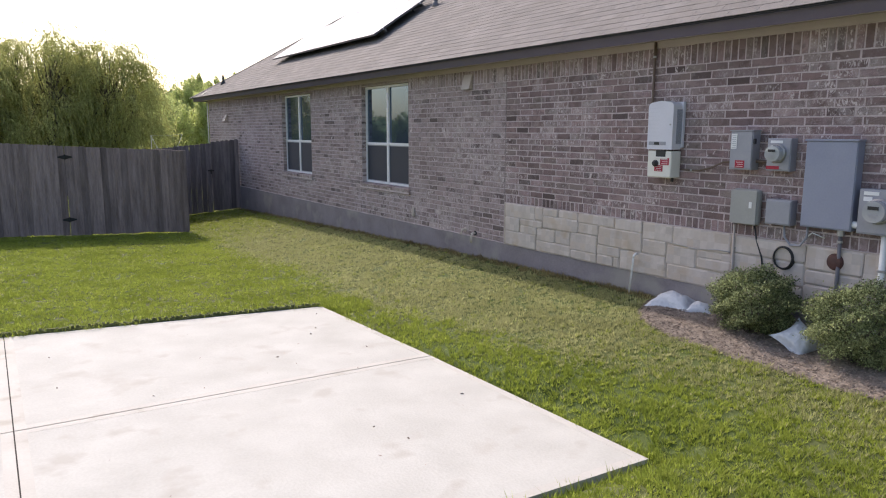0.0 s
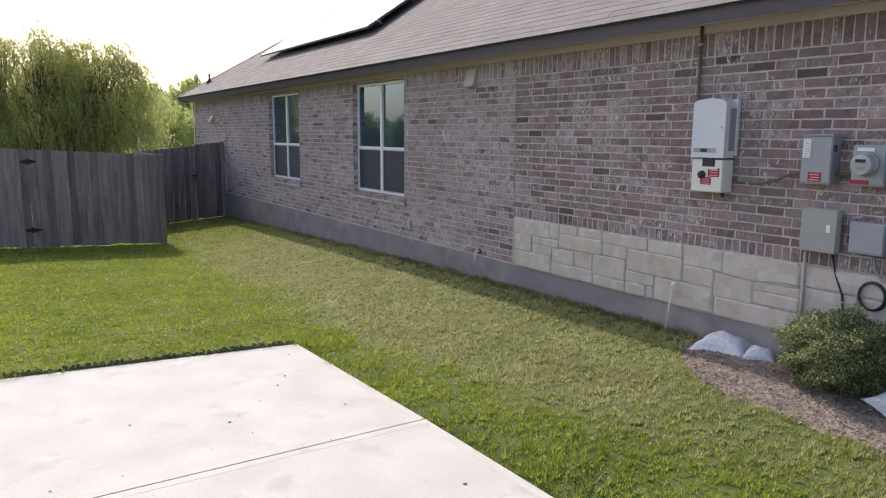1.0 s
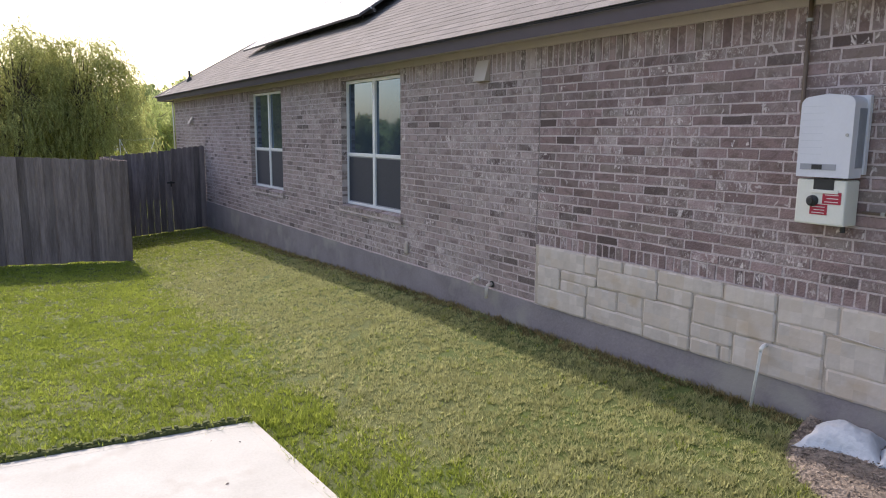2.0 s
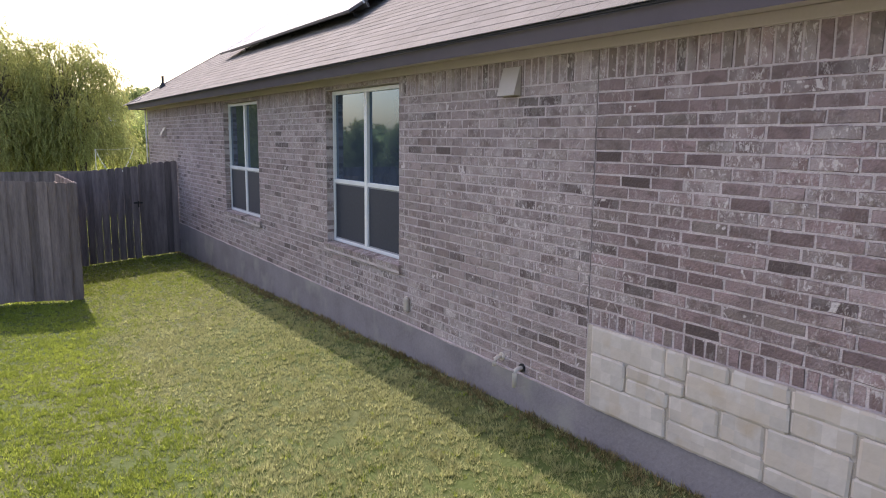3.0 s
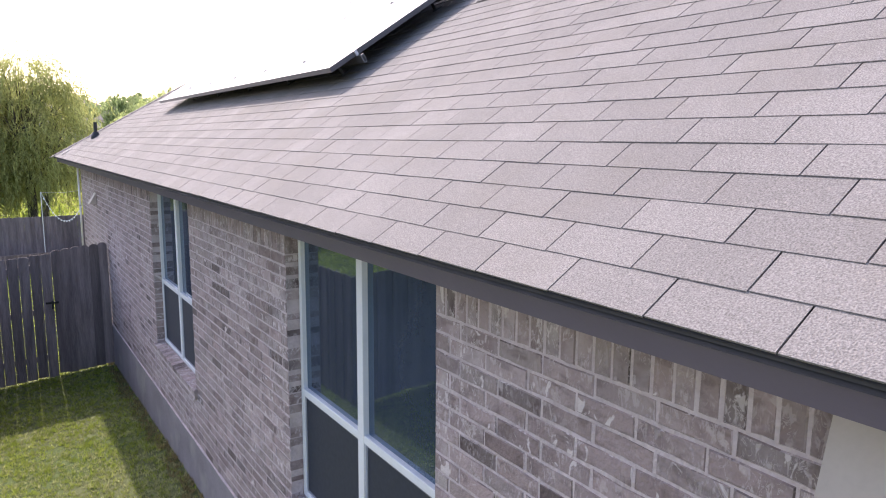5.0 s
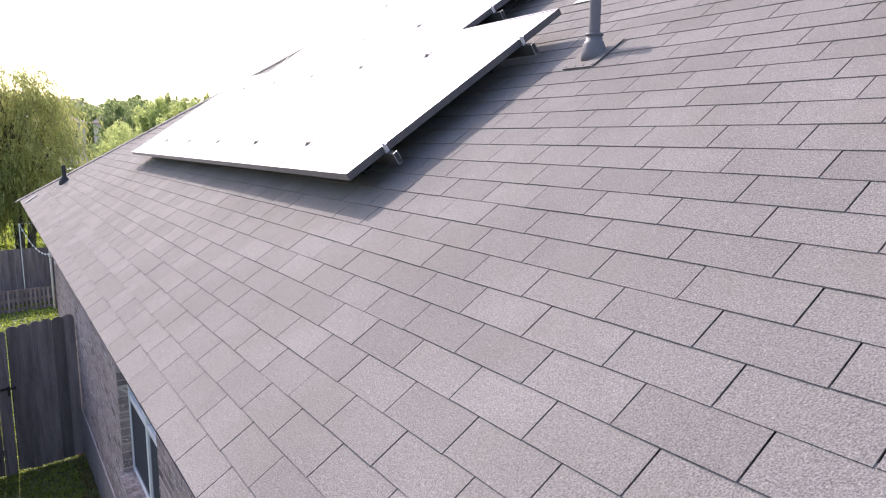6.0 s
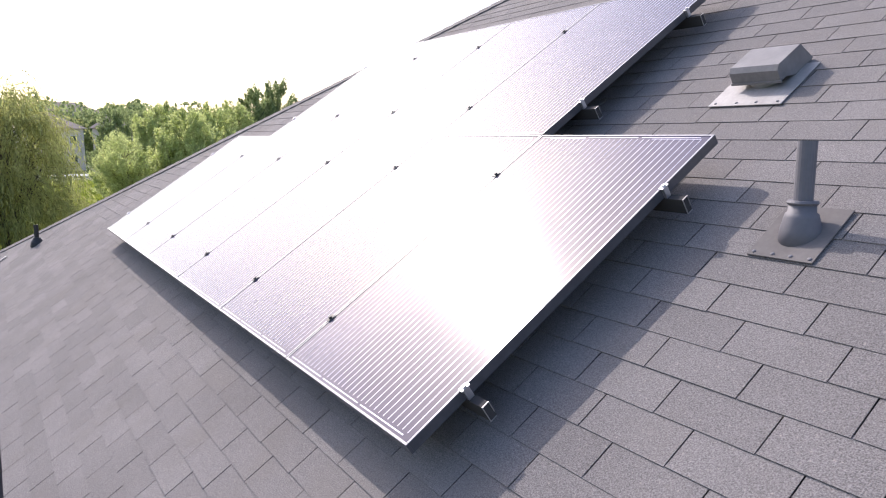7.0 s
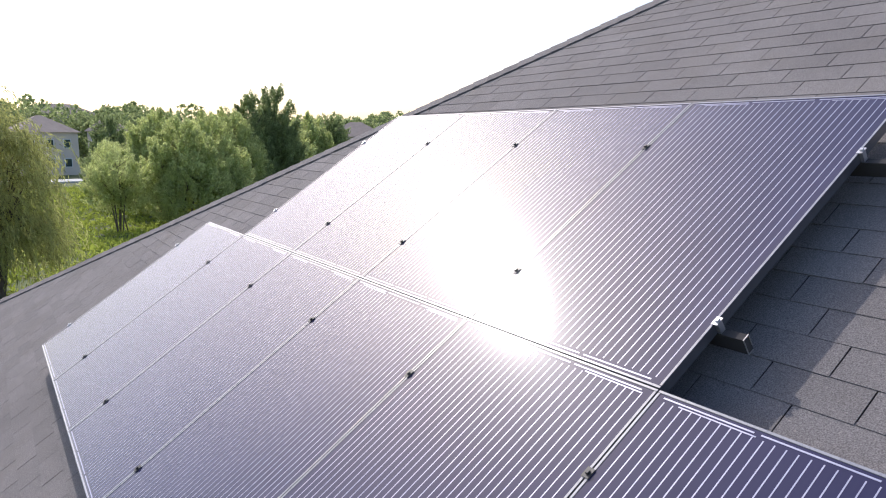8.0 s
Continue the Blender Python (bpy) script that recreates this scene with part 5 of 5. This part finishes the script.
rs = np.random.default_rng(90)
n = 800
cx, cy = rs.uniform(-40, 120, n), rs.uniform(165, 230, n)
per = 170
ch = np.repeat((0.65 + 0.35 * rs.uniform(0, 1, n)) * (11.5 + 1.6 * np.sin(cx * 0.07) + 1.2 * np.sin(cx * 0.23)), per)
up = rs.uniform(0, 1, n * per) ** 0.6
wide = 3.0 * np.sqrt(1.02 - up**2.5) * rs.uniform(0.3, 1, n * per) ** 0.5
turn = rs.uniform(0, 2 * np.pi, n * per)
c = np.stack([np.repeat(cx, per) + wide * np.cos(turn), np.repeat(cy, per) + wide * np.sin(turn), np.repeat(ground_z(cx, cy), per) + ch * up], -1)
way = rs.standard_normal((len(c), 3)) + np.array([0, 0, 0.8])
v, f = scatter_leaves(c, rs.uniform(0.5, 1.1, len(c)), rs.uniform(0.4, 0.8, len(c)), way / np.linalg.norm(way, axis=1, keepdims=True), rs)
woods = new("far_woods", big_mesh("far_woods", v, f, LEAF_DARK))
tagged(woods, "distant belt of dark green trees on the horizon", "woods", kind="stuff")

# Leaf belt added out of view to darken the horizon the panes reflect.
per = 50
n = 420
cx, cy = rs.uniform(-60, -40, n), rs.uniform(-20, 120, n)
ch = rs.uniform(0.2, 1.0, n) * (4.0 + 1.5 * np.sin(cy * 0.11))
c = np.repeat(np.stack([cx, cy, ch], -1), per, 0) + (lambda q: q / np.linalg.norm(q, axis=1, keepdims=True))(rs.standard_normal((n * per, 3))) * rs.uniform(0.4, 1.8, n * per)[:, None]
v, f = scatter_cards(c, rs.uniform(0.5, 1.3, len(c)), rs.uniform(0.4, 0.8, len(c)), 0.7, rs)
hedge = new("side_woods", big_mesh("side_woods", v, f, LEAF_DARK))
tagged(hedge, "unseen dark row of trees added for the window reflections", "woods", kind="stuff")

n = 6500
cx, cy = rs.uniform(-6, 24, n), rs.uniform(46, 114, n)
c = np.stack([cx, cy, ground_z(cx, cy) + rs.uniform(0.0, 0.5, n) ** 2], -1)
c = np.repeat(c, 8, 0) + rs.normal(0, 0.3, (n * 8, 3)) * np.array([1, 1, 0.4])
way = rs.standard_normal((len(c), 3)) + np.array([0, 0, 1.2])
v, f = scatter_leaves(c, rs.uniform(0.2, 0.55, len(c)), rs.uniform(0.1, 0.25, len(c)), way / np.linalg.norm(way, axis=1, keepdims=True), rs)
weeds = new("tall_weeds", big_mesh("tall_weeds", v, f, GRASS))
tagged(weeds, "rough tall grass and weeds under the trees", "weeds", kind="stuff")

n = 70000
cx, cy = rs.uniform(-13, 6, n), rs.uniform(22.5, 46, n)
way = rs.standard_normal((n, 3)) + np.array([0, 0, 1.0])
v, f = scatter_leaves(np.stack([cx, cy, ground_z(cx, cy) + 0.02], -1), rs.uniform(0.08, 0.18, n), rs.uniform(0.04, 0.08, n), way / np.linalg.norm(way, axis=1, keepdims=True), rs)
back_lawn = new("back_lawn", big_mesh("back_lawn", v, f, GRASS))
tagged(back_lawn, "bright green lawn behind the side gate", "grass", kind="stuff")

path = put("path", Shape().box(-6, 121, -0.9, 13.0, 127, -0.3), PATH_WHITE)
tagged(path, "pale concrete path across the far field", "path", kind="structure")


def far_house(x, y, w, d, h, turn, label):
    """A two-storey suburban house far behind the trees."""
    z = float(ground_z(x, y))
    t = thing("house", (x, y, z), label, "house", "houses behind the trees")
    t.rotation_euler = (0, 0, turn)
    put("wall", Shape().box(-w / 2, -d / 2, -0.5, w / 2, d / 2, h), HOUSE_WALL, t)
    e, r = 0.5, 2.6
    a = [(-w / 2 - e, -d / 2 - e, h), (w / 2 + e, -d / 2 - e, h), (w / 2 + e, d / 2 + e, h), (-w / 2 - e, d / 2 + e, h)]
    k = max(0.4, (w - d) / 2)
    p, q = (-k, 0, h + r), (k, 0, h + r)
    put("roof", Shape().face(a[0], a[1], q, p).face(a[2], a[3], p, q).face(a[1], a[2], q).face(a[3], a[0], p).face(*reversed(a)), HOUSE_ROOF, t)
    for zz in (1.0, 3.9):
        for u in (-0.32, 0.0, 0.3):
            win = put("window", Shape().box(u * w - 0.55, -d / 2 - 0.05, zz, u * w + 0.55, -d / 2 - 0.01, zz + 1.4), VINYL, t)
            put("pane", Shape().box(u * w - 0.45, -d / 2 - 0.07, zz + 0.1, u * w + 0.45, -d / 2 - 0.055, zz + 1.3), GLASS, win)
    return t


far_house(8.2, 141, 8.0, 9.5, 6.3, 0.2, "two-storey pale house with a brown hip roof among trees")
far_house(20.6, 160, 6.5, 8.0, 6.6, -0.2, "two-storey pale house half hidden by trees")
far_house(58.0, 132, 11.0, 9.0, 6.0, -0.5, "pale house with a brown hip roof behind the tree row")
far_house(16.0, 205, 16.0, 10.0, 10.6, 0.1, "distant brown-roofed house on the horizon")

# ---- grass ----
def cloud(x, y, size, seed):
    """Smooth random values from 0 to 1 with patches about this size."""
    table = np.random.default_rng(seed).uniform(0, 1, (256, 256))
    u, w = x / size + 1000.0, y / size + 1000.0
    i, j = np.floor(u).astype(int), np.floor(w).astype(int)
    u, w = u - i, w - j
    u, w = u * u * (3 - 2 * u), w * w * (3 - 2 * w)
    g = lambda p, q: table[p % 256, q % 256]
    return (g(i, j) * (1 - u) + g(i + 1, j) * u) * (1 - w) + (g(i, j + 1) * (1 - u) + g(i + 1, j + 1) * u) * w


n = 190000
cx, cy = rng.uniform(-11.5, -0.02, n), 1.9 + 22.5 * rng.uniform(0, 1, n) ** 1.3
kept_x = np.where((cy < 9.4) & (cy > 4.6), -3.4, -11.5 + 2.6 * rng.uniform(0, 1, n) ** 2) + 99 * (rng.uniform(0, 1, n) > np.clip((cy - 1.9) / 1.6, 0, 1))
keep = (cx > kept_x) & ~in_patio(cx, cy, -0.01) & (-cx > bed_edge(cy) - 0.02)
mound = 0.6 * cloud(cx, cy, 0.085, 3) + 0.4 * cloud(cx, cy, 0.21, 4)
keep &= mound + 0.05 * rng.standard_normal(n) > 0.2
cx, cy, mound = cx[keep], cy[keep], mound[keep]
border = -2.38 + 0.3 * (cloud(cx, cy, 1.1, 5) - 0.5) + 0.26 * (cloud(cx, cy, 0.35, 6) - 0.5) + np.clip(8.6 - cy, 0, 4) * 0.15
dry = np.clip((21 - cy) / 6, 0.3, 1) * np.clip((cy - 2.5) / 4, 0.6, 1) * 0.94 / (1 + np.exp(-(cx - border) / 0.09)) + 0.03 > rng.uniform(0, 1, len(cx))
edge = in_patio(cx, cy, 0.13) | ((np.hypot(cx + 2.9, cy - 9.3) < 0.42) & (rng.uniform(0, 1, len(cx)) < 0.5))
lush = in_patio(cx, cy, 0.3) | (np.hypot(cx + 2.9, cy - 9.4) < 0.55)
soil_z = soil_at(cx, cy)
dead = (cx > -0.1 - 0.16 * cloud(cx, cy, 0.5, 8)) & (rng.uniform(0, 1, len(cx)) < 0.7)
for nm, mask, mat, lab in (("dead_grass", dead, GRASS_DEAD, "ragged brown dead grass along the foundation"), ("green_grass", (~dry | lush) & ~dead, GRASS, "short bright green lawn grass"), ("olive_grass", dry & ~lush & ~dead, GRASS_DRY, "short olive-green lawn grass")):
    x, y = cx[mask], cy[mask]
    tall = edge[mask] & (rng.uniform(0, 1, len(x)) < np.where(y > 9.2, 0.7, 0.35))
    hgt = 0.02 + 0.03 * np.clip((mound[mask] - 0.2) / 0.55, 0, 1)
    if nm == "dead_grass":
        hgt = np.clip(0.1 - 0.28 * (-x), 0.03, 0.1) * rng.uniform(0.4, 1.0, len(x))
    hgt = np.where(tall, rng.uniform(0.04, 0.09, len(x)) + np.where(y > 9.2, 0.03, 0), hgt)
    vv = []
    base = np.stack([x, y, soil_z[mask] - 0.004], -1)
    for k in range(9):
        az = rng.uniform(0, 2 * np.pi, len(x))
        o = np.stack([np.cos(az), np.sin(az), 0 * az], -1)
        side_ = np.stack([-np.sin(az), np.cos(az), 0 * az], -1)
        hk = hgt * rng.uniform(0.55, 1.15, len(x))
        root = base + o * rng.uniform(0, 0.024, len(x))[:, None]
        tip = root + o * (hk * rng.uniform(0.2, 1.3, len(x)))[:, None] + np.array([0, 0, 1]) * hk[:, None]
        wd = rng.uniform(0.0032, 0.0065, len(x))[:, None]
        vv.append(np.stack([root - side_ * wd, root + side_ * wd, tip], 1))
    vv = np.concatenate(vv).reshape(-1, 3)
    g = new(nm, big_mesh(nm, vv, np.arange(len(vv)).reshape(-1, 3), mat))
    tagged(g, lab, "grass", kind="stuff")

rs = np.random.default_rng(61)
n = 26
cx, cy = rs.uniform(-6.0, -3.2, n), rs.uniform(5.0, 9.2, n)
v, f = scatter_cards(np.stack([cx, cy, patio_z(cx) + 0.004], -1), rs.uniform(0.012, 0.04, n), rs.uniform(0.008, 0.02, n), 0.05, rs, up=np.stack([np.cos(cx * 9), np.sin(cx * 9), 0 * cx], -1))
litter = new("leaf_litter", big_mesh("leaf_litter", v, f, CHIP))
tagged(litter, "few small brown leaf scraps on the pale patio", "leaf litter", kind="stuff")

# ---- stone veneer ----
rs = random.Random(4)
veneer = thing("stone_veneer", (0, 0, 0), "cream cut limestone veneer along the wall base", "stone veneer", kind="structure")


def stone(y0, z0, y1, z1, g=0.004):
    """A rock-faced block: uneven rim, rounded corners, gently hewn face."""
    nu, nv = max(4, 2 + round((y1 - y0) / 0.09)), max(3, 2 + round((z1 - z0) / 0.09))
    s = Shape()
    d = 0.028 + rs.uniform(0, 0.012)
    grid = {}
    eu, ev = 0.016 / (y1 - y0), 0.016 / (z1 - z0)
    steps_u = [0, eu] + [eu + (1 - 2 * eu) * k / (nu - 2) for k in range(1, nu - 2)] + [1 - eu, 1]
    steps_v = [0, ev] + [ev + (1 - 2 * ev) * k / (nv - 2) for k in range(1, nv - 2)] + [1 - ev, 1]
    for i in range(nu + 1):
        for j in range(nv + 1):
            u, w = steps_u[i], steps_v[j]
            rim = i in (0, nu) or j in (0, nv)
            p = y0 + g + (y1 - y0 - 2 * g) * u + (rs.uniform(-0.003, 0.003) if rim else rs.uniform(-0.004, 0.004))
            q = z0 + g + (z1 - z0 - 2 * g) * w + (rs.uniform(-0.003, 0.003) if rim else rs.uniform(-0.004, 0.004))
            if i in (0, nu) and j in (0, nv):
                pull = rs.uniform(0.006, 0.016)
                p, q = p + (pull if i == 0 else -pull), q + (pull if j == 0 else -pull)
            grid[i, j] = (-(d - 0.0065) if rim else -d - rs.uniform(-0.001, 0.002), p, q)
    for i in range(nu):
        for j in range(nv):
            s.face(grid[i, j], grid[i + 1, j], grid[i + 1, j + 1], grid[i, j + 1])
    ring = [(i, 0) for i in range(nu)] + [(nu, j) for j in range(nv)] + [(i, nv) for i in range(nu, 0, -1)] + [(0, j) for j in range(nv, 0, -1)]
    for a, b in zip(ring, ring[1:] + ring[:1]):
        s.face(grid[a], grid[b], (-0.001, *grid[b][1:]), (-0.001, *grid[a][1:]))
    put("stone", s, STONE, veneer, smooth=True)


TOP_STONES = [(9.55, 8.91, 0.89, 1.08), (8.90, 8.75, 0.91, 1.08), (8.73, 8.45, 0.98, 1.08), (8.43, 8.08, 0.98, 1.08), (8.06, 7.46, 0.96, 1.08), (7.44, 7.03, 0.95, 1.08), (7.02, 6.60, 0.89, 1.08), (6.59, 5.89, 0.87, 1.08)]
MID_STONES = [(9.54, 9.23, 0.69, 0.89), (9.21, 8.75, 0.80, 0.89), (9.21, 8.87, 0.69, 0.80), (8.73, 8.07, 0.82, 0.98), (8.06, 7.72, 0.83, 0.96), (7.70, 7.03, 0.73, 0.95), (8.85, 8.50, 0.63, 0.80), (8.48, 8.21, 0.64, 0.82), (8.19, 7.73, 0.60, 0.82), (7.01, 6.68, 0.73, 0.89), (6.67, 6.29, 0.66, 0.87), (6.27, 5.87, 0.79, 0.87), (6.26, 5.87, 0.68, 0.79)]
LOW_STONES = [(9.54, 8.88, 0.49, 0.69), (8.86, 8.20, 0.49, 0.63), (8.18, 7.73, 0.49, 0.60), (7.72, 7.36, 0.61, 0.73), (7.71, 7.46, 0.49, 0.61), (7.44, 7.36, 0.49, 0.61), (7.34, 6.68, 0.49, 0.72), (6.65, 5.87, 0.49, 0.66)]
for hi, lo, za, zb in TOP_STONES + MID_STONES + LOW_STONES:
    stone(lo, za, hi, zb, -0.0025)
y = 5.86
while y > 3.0:
    w = rs.uniform(0.5, 0.85)
    y1 = max(y - w, 2.9)
    split = rs.choice([0, 1, 2, 3])
    lv = [0.49, 0.49 + rs.uniform(0.17, 0.24), 0.49 + rs.uniform(0.36, 0.42), 1.08]
    if split == 0:
        lv = [0.49, 0.49 + rs.uniform(0.24, 0.34), 1.08]
    for za, zb in zip(lv[:-1], lv[1:]):
        if rs.random() < 0.45 and w > 0.5:
            m = y - w * rs.uniform(0.3, 0.7)
            stone(m, za, y, zb)
            stone(y1, za, m, zb)
        else:
            stone(y1, za, y, zb)
    y = y1
put("joint_bed", Shape().box(-0.021, 2.9, 0.49, 0.006, 9.595, 1.082), STONE_JOINT, veneer, "tan mortar between stones")

# ---- bricks of the wall ----
CH, BL, J = 0.0792, 0.254, 0.0105
brick_v, brick_f = [], []
shared = {}


def brick_shape(w, h, rnd, d=0.1):
    """A brick face with softened, slightly ragged edges; it reaches back into the wall."""
    s, c = Shape(), 0.004
    a = [(p + rnd.uniform(-0.003, 0.003), q + rnd.uniform(-0.003, 0.003)) for p, q in ((0, 0), (w / 2, 0), (w, 0), (w, h), (w / 2, h), (0, h))]
    b = [(p + (c if p < 0.4 * w else -c if p > 0.6 * w else 0), q + (c if q < h / 2 else -c)) for p, q in a]
    n = len(a)
    for i in range(n):
        j = (i + 1) % n
        s.face((d, *a[i]), (d, *a[j]), (0.004, *a[j]), (0.004, *a[i]))
        s.face((0.004, *a[i]), (0.004, *a[j]), (0, *b[j]), (0, *b[i]))
    s.face(*[(rnd.uniform(0, 0.0015), *q) for q in b])
    return s


def lay(y0, z0, y1, z1, rs=random.Random(12)):
    """One brick between these limits: an object of its own near the middle of the wall, joined elsewhere."""
    w, h = y1 - y0 - J, z1 - z0 - J
    if w < 0.025 or h < 0.015:
        return
    out = -rs.uniform(0.0, 0.004)
    if 9.65 < y0 and y1 < 12.4 and 0.95 < z0:
        key = (round(w, 3), round(h, 3), rs.randrange(6))
        if key not in shared:
            shared[key] = brick_shape(key[0], key[1], rs).mesh("brick")
        ob = put("brick", shared[key], BRICK, wall_west)
        ob.location = (out, y0 + J / 2, z0 + J / 2)
    else:
        s = brick_shape(w, h, rs)
        k = len(brick_v)
        brick_v.extend((x + out, p + y0 + J / 2, q + z0 + J / 2) for x, p, q in s.v)
        brick_f.extend(tuple(k + i for i in face) for face in s.f)


def spans(z0, z1, a, b):
    """The stretches of wall between the windows at this height."""
    out, at = [], a
    for o0, o1, q0, q1 in OPENINGS:
        if z1 > q0 - 0.06 and z0 < q1 - 0.01 and a < o1 and b > o0:
            out.append((at, o0))
            at = o1
    return [(p, q) for p, q in out + [(at, b)] if q - p > 0.03]


for k in range(29):
    z0, z1 = 0.49 + k * CH, 0.49 + (k + 1) * CH
    for a, b in ((9.6215, WALL_FAR), (2.4, 9.6185)):
        if a < 9 and k < 9:
            continue
        for p, q in spans(z0, z1, a, b):
            if any(abs(z1 - o[2]) < 0.0 for o in OPENINGS):
                continue
            ref = (12.01 if k % 2 else 12.185) if a > 9 else (9.305 if k % 2 else 9.12)
            y = ref - BL * math.ceil((ref - p) / BL)
            marks = [y + BL * i for i in range(1, 80) if p + 0.06 < y + BL * i < q - 0.06]
            for u, w in zip([p] + marks, marks + [q]):
                lay(u, z0, w, z1)
y = 2.4
while y < 9.61:
    lay(y, 1.085, min(y + 0.078, 9.6185), 0.49 + 9 * CH)
    y += 0.078
TOP = 0.49 + 29 * CH
for p, q in ((2.4, 9.6185), (9.6215, 12.38), (14.19, 16.765), (18.575, WALL_FAR)):
    n = round((q - p) / 0.079)
    for i in range(n):
        lay(p + (q - p) * i / n, TOP, p + (q - p) * (i + 1) / n, 2.995)
for o0, o1, q0, q1 in OPENINGS:
    n = 8
    for i in range(n):
        lay(o0 + (o1 - o0) * i / n, q1 + 0.004, o0 + (o1 - o0) * (i + 1) / n, 2.995)
me = bpy.data.meshes.new("brickwork")
me.from_pydata(brick_v, [], brick_f)
rest = put("brickwork", me, BRICK, wall_west)
tagged(rest, "courses of grey-brown brick with lime streaks", kind="stuff")
put("control_joint", Shape().box(0.0005, 9.6165, 1.08, 0.02, 9.6235, 2.99), SEALANT, wall_west, "dark vertical movement joint in the brick")

# ---- shingles of the roof ----
TW, EXPO = 0.3145, 0.1359
tab_v, tab_f = [], []


def tab_shape(w, wear):
    """A shingle tab: thick at its butt, sliding under the course above."""
    s = Shape()
    g, t = 0.0025, 0.0052
    a, b = g, w - g
    l = EXPO + 0.012
    s.face((a, wear[0], t), (b, wear[1], t), (b, l, 0.0015), (a, l, 0.0015))
    s.face((a, wear[0], 0), (b, wear[1], 0), (b, wear[1], t), (a, wear[0], t))
    s.face((a, wear[0], 0), (a, wear[0], t), (a, l, 0.0015), (a, l, 0))
    s.face((b, wear[1], 0), (b, l, 0), (b, l, 0.0015), (b, wear[1], t))
    return s


def drift(y):
    """The courses creep a little towards the near end, as laid by eye."""
    return y - 0.053 * (1 - smooth_step((y - 11.4) / 1.3)) - 0.04 * smooth_step((y - 13.6) / 0.6)


def smooth_step(u):
    u = min(1.0, max(0.0, u))
    return u * u * (3 - 2 * u)


variants = [tab_shape(TW, (rng.uniform(-0.002, 0.002), rng.uniform(-0.002, 0.002))) for _ in range(6)]
tab_mesh = [v.mesh("shingle") for v in variants]
base = Matrix.Translation((EX, 0, EZ)) @ ROOF_AXES
rs = random.Random(31)
for k in range(int(RIDGE_S / EXPO)):
    s0 = k * EXPO
    y = 6.5 * TW + (13.459 + 0.136 * (k - 9) if k > 9 else 13.47 + 0.1402 * (k - 9)) % TW - 0.5 * TW - TW
    end = hip_y(s0 + EXPO / 2) - 0.04
    while y < end:
        w = min(TW, end - y)
        a, b = drift(y), drift(y + w)
        i = rs.randrange(6)
        lift = rs.uniform(-0.0006, 0.0008)
        m = roof_pose(b, s0, lift - 0.004) @ Matrix.Diagonal(((b - a) / w, 1, 1, 1))
        if w > TW - 1e-6 and 12.5 < y < 16.1 and s0 < 3.45:
            ob = put("shingle", tab_mesh[i], SHINGLE, roof_west)
            ob.matrix_basis = m
        elif w > 0.03:
            src = variants[i] if w > TW - 1e-6 else tab_shape(w, (0, 0))
            n0 = len(tab_v)
            tab_v.extend(tuple(m @ Vector(p)) for p in src.v)
            tab_f.extend(tuple(n0 + q for q in face) for face in src.f)
        y += TW
me = bpy.data.meshes.new("shingle_courses")
me.from_pydata(tab_v, [], tab_f)
rest = put("shingle_courses", me, SHINGLE, roof_west)
tagged(rest, "courses of mauve-grey three-tab shingles", kind="stuff")
put("shingle_field", Shape().face(*[on_roof(y, s, -0.003) for y, s in ((NEAR_Y - 0.3, 0), (2.0, 0), (2.0, RIDGE_S), (NEAR_Y - 0.3, RIDGE_S))]), SHINGLE, roof_west)

# hip and ridge caps
up_hip = on_roof(hip_y(RIDGE_S), RIDGE_S) - on_roof(FAR_Y, 0)
n = round(up_hip.length / 0.15)
step = up_hip / n
hip_dir = up_hip.normalized()
n_w = Vector((-SP, 0, CP))
n_n = (f1 - e1).cross(r1 - e1).normalized()
n_n = n_n if n_n.z > 0 else -n_n
t_w = n_w.cross(hip_dir).normalized()
t_w = t_w if t_w.y < 0 else -t_w
t_n = n_n.cross(hip_dir).normalized()
t_n = t_n if t_n.y > 0 else -t_n
cap_s = Shape()
nrm = (n_w + n_n).normalized()
for w0, w1, h0, h1 in ((t_w * 0.125, t_n * 0.125, 0.014, 0.006),):
    lo, hi = Vector(), hip_dir * 0.2
    A = [lo + w0 + n_w * h0, lo + nrm * (h0 + 0.004), lo + w1 + n_n * h0]
    B = [hi + w0 * 0.97 + n_w * h1, hi + nrm * (h1 + 0.004), hi + w1 * 0.97 + n_n * h1]
    C = [p - nrm * 0.008 for p in A]
    cap_s.face(A[0], A[1], B[1], B[0]).face(A[1], A[2], B[2], B[1]).face(C[0], C[1], A[1], A[0]).face(C[1], C[2], A[2], A[1])
    cap_s.face(C[0], A[0], B[0], B[0] - nrm * 0.008)
cap_mesh = cap_s.mesh("cap_shingle")
for i in range(n):
    ob = put("cap_shingle", cap_mesh, SHINGLE, roof_west)
    ob.location = on_roof(FAR_Y, 0) + step * i + nrm * rs.uniform(0, 0.002)
put("ridge_cap", Shape().tube([r0 + Vector((0, 0, 0.0)), r1 + Vector((0, 0, 0.0))], 0.05, 6), SHINGLE, roof_west)
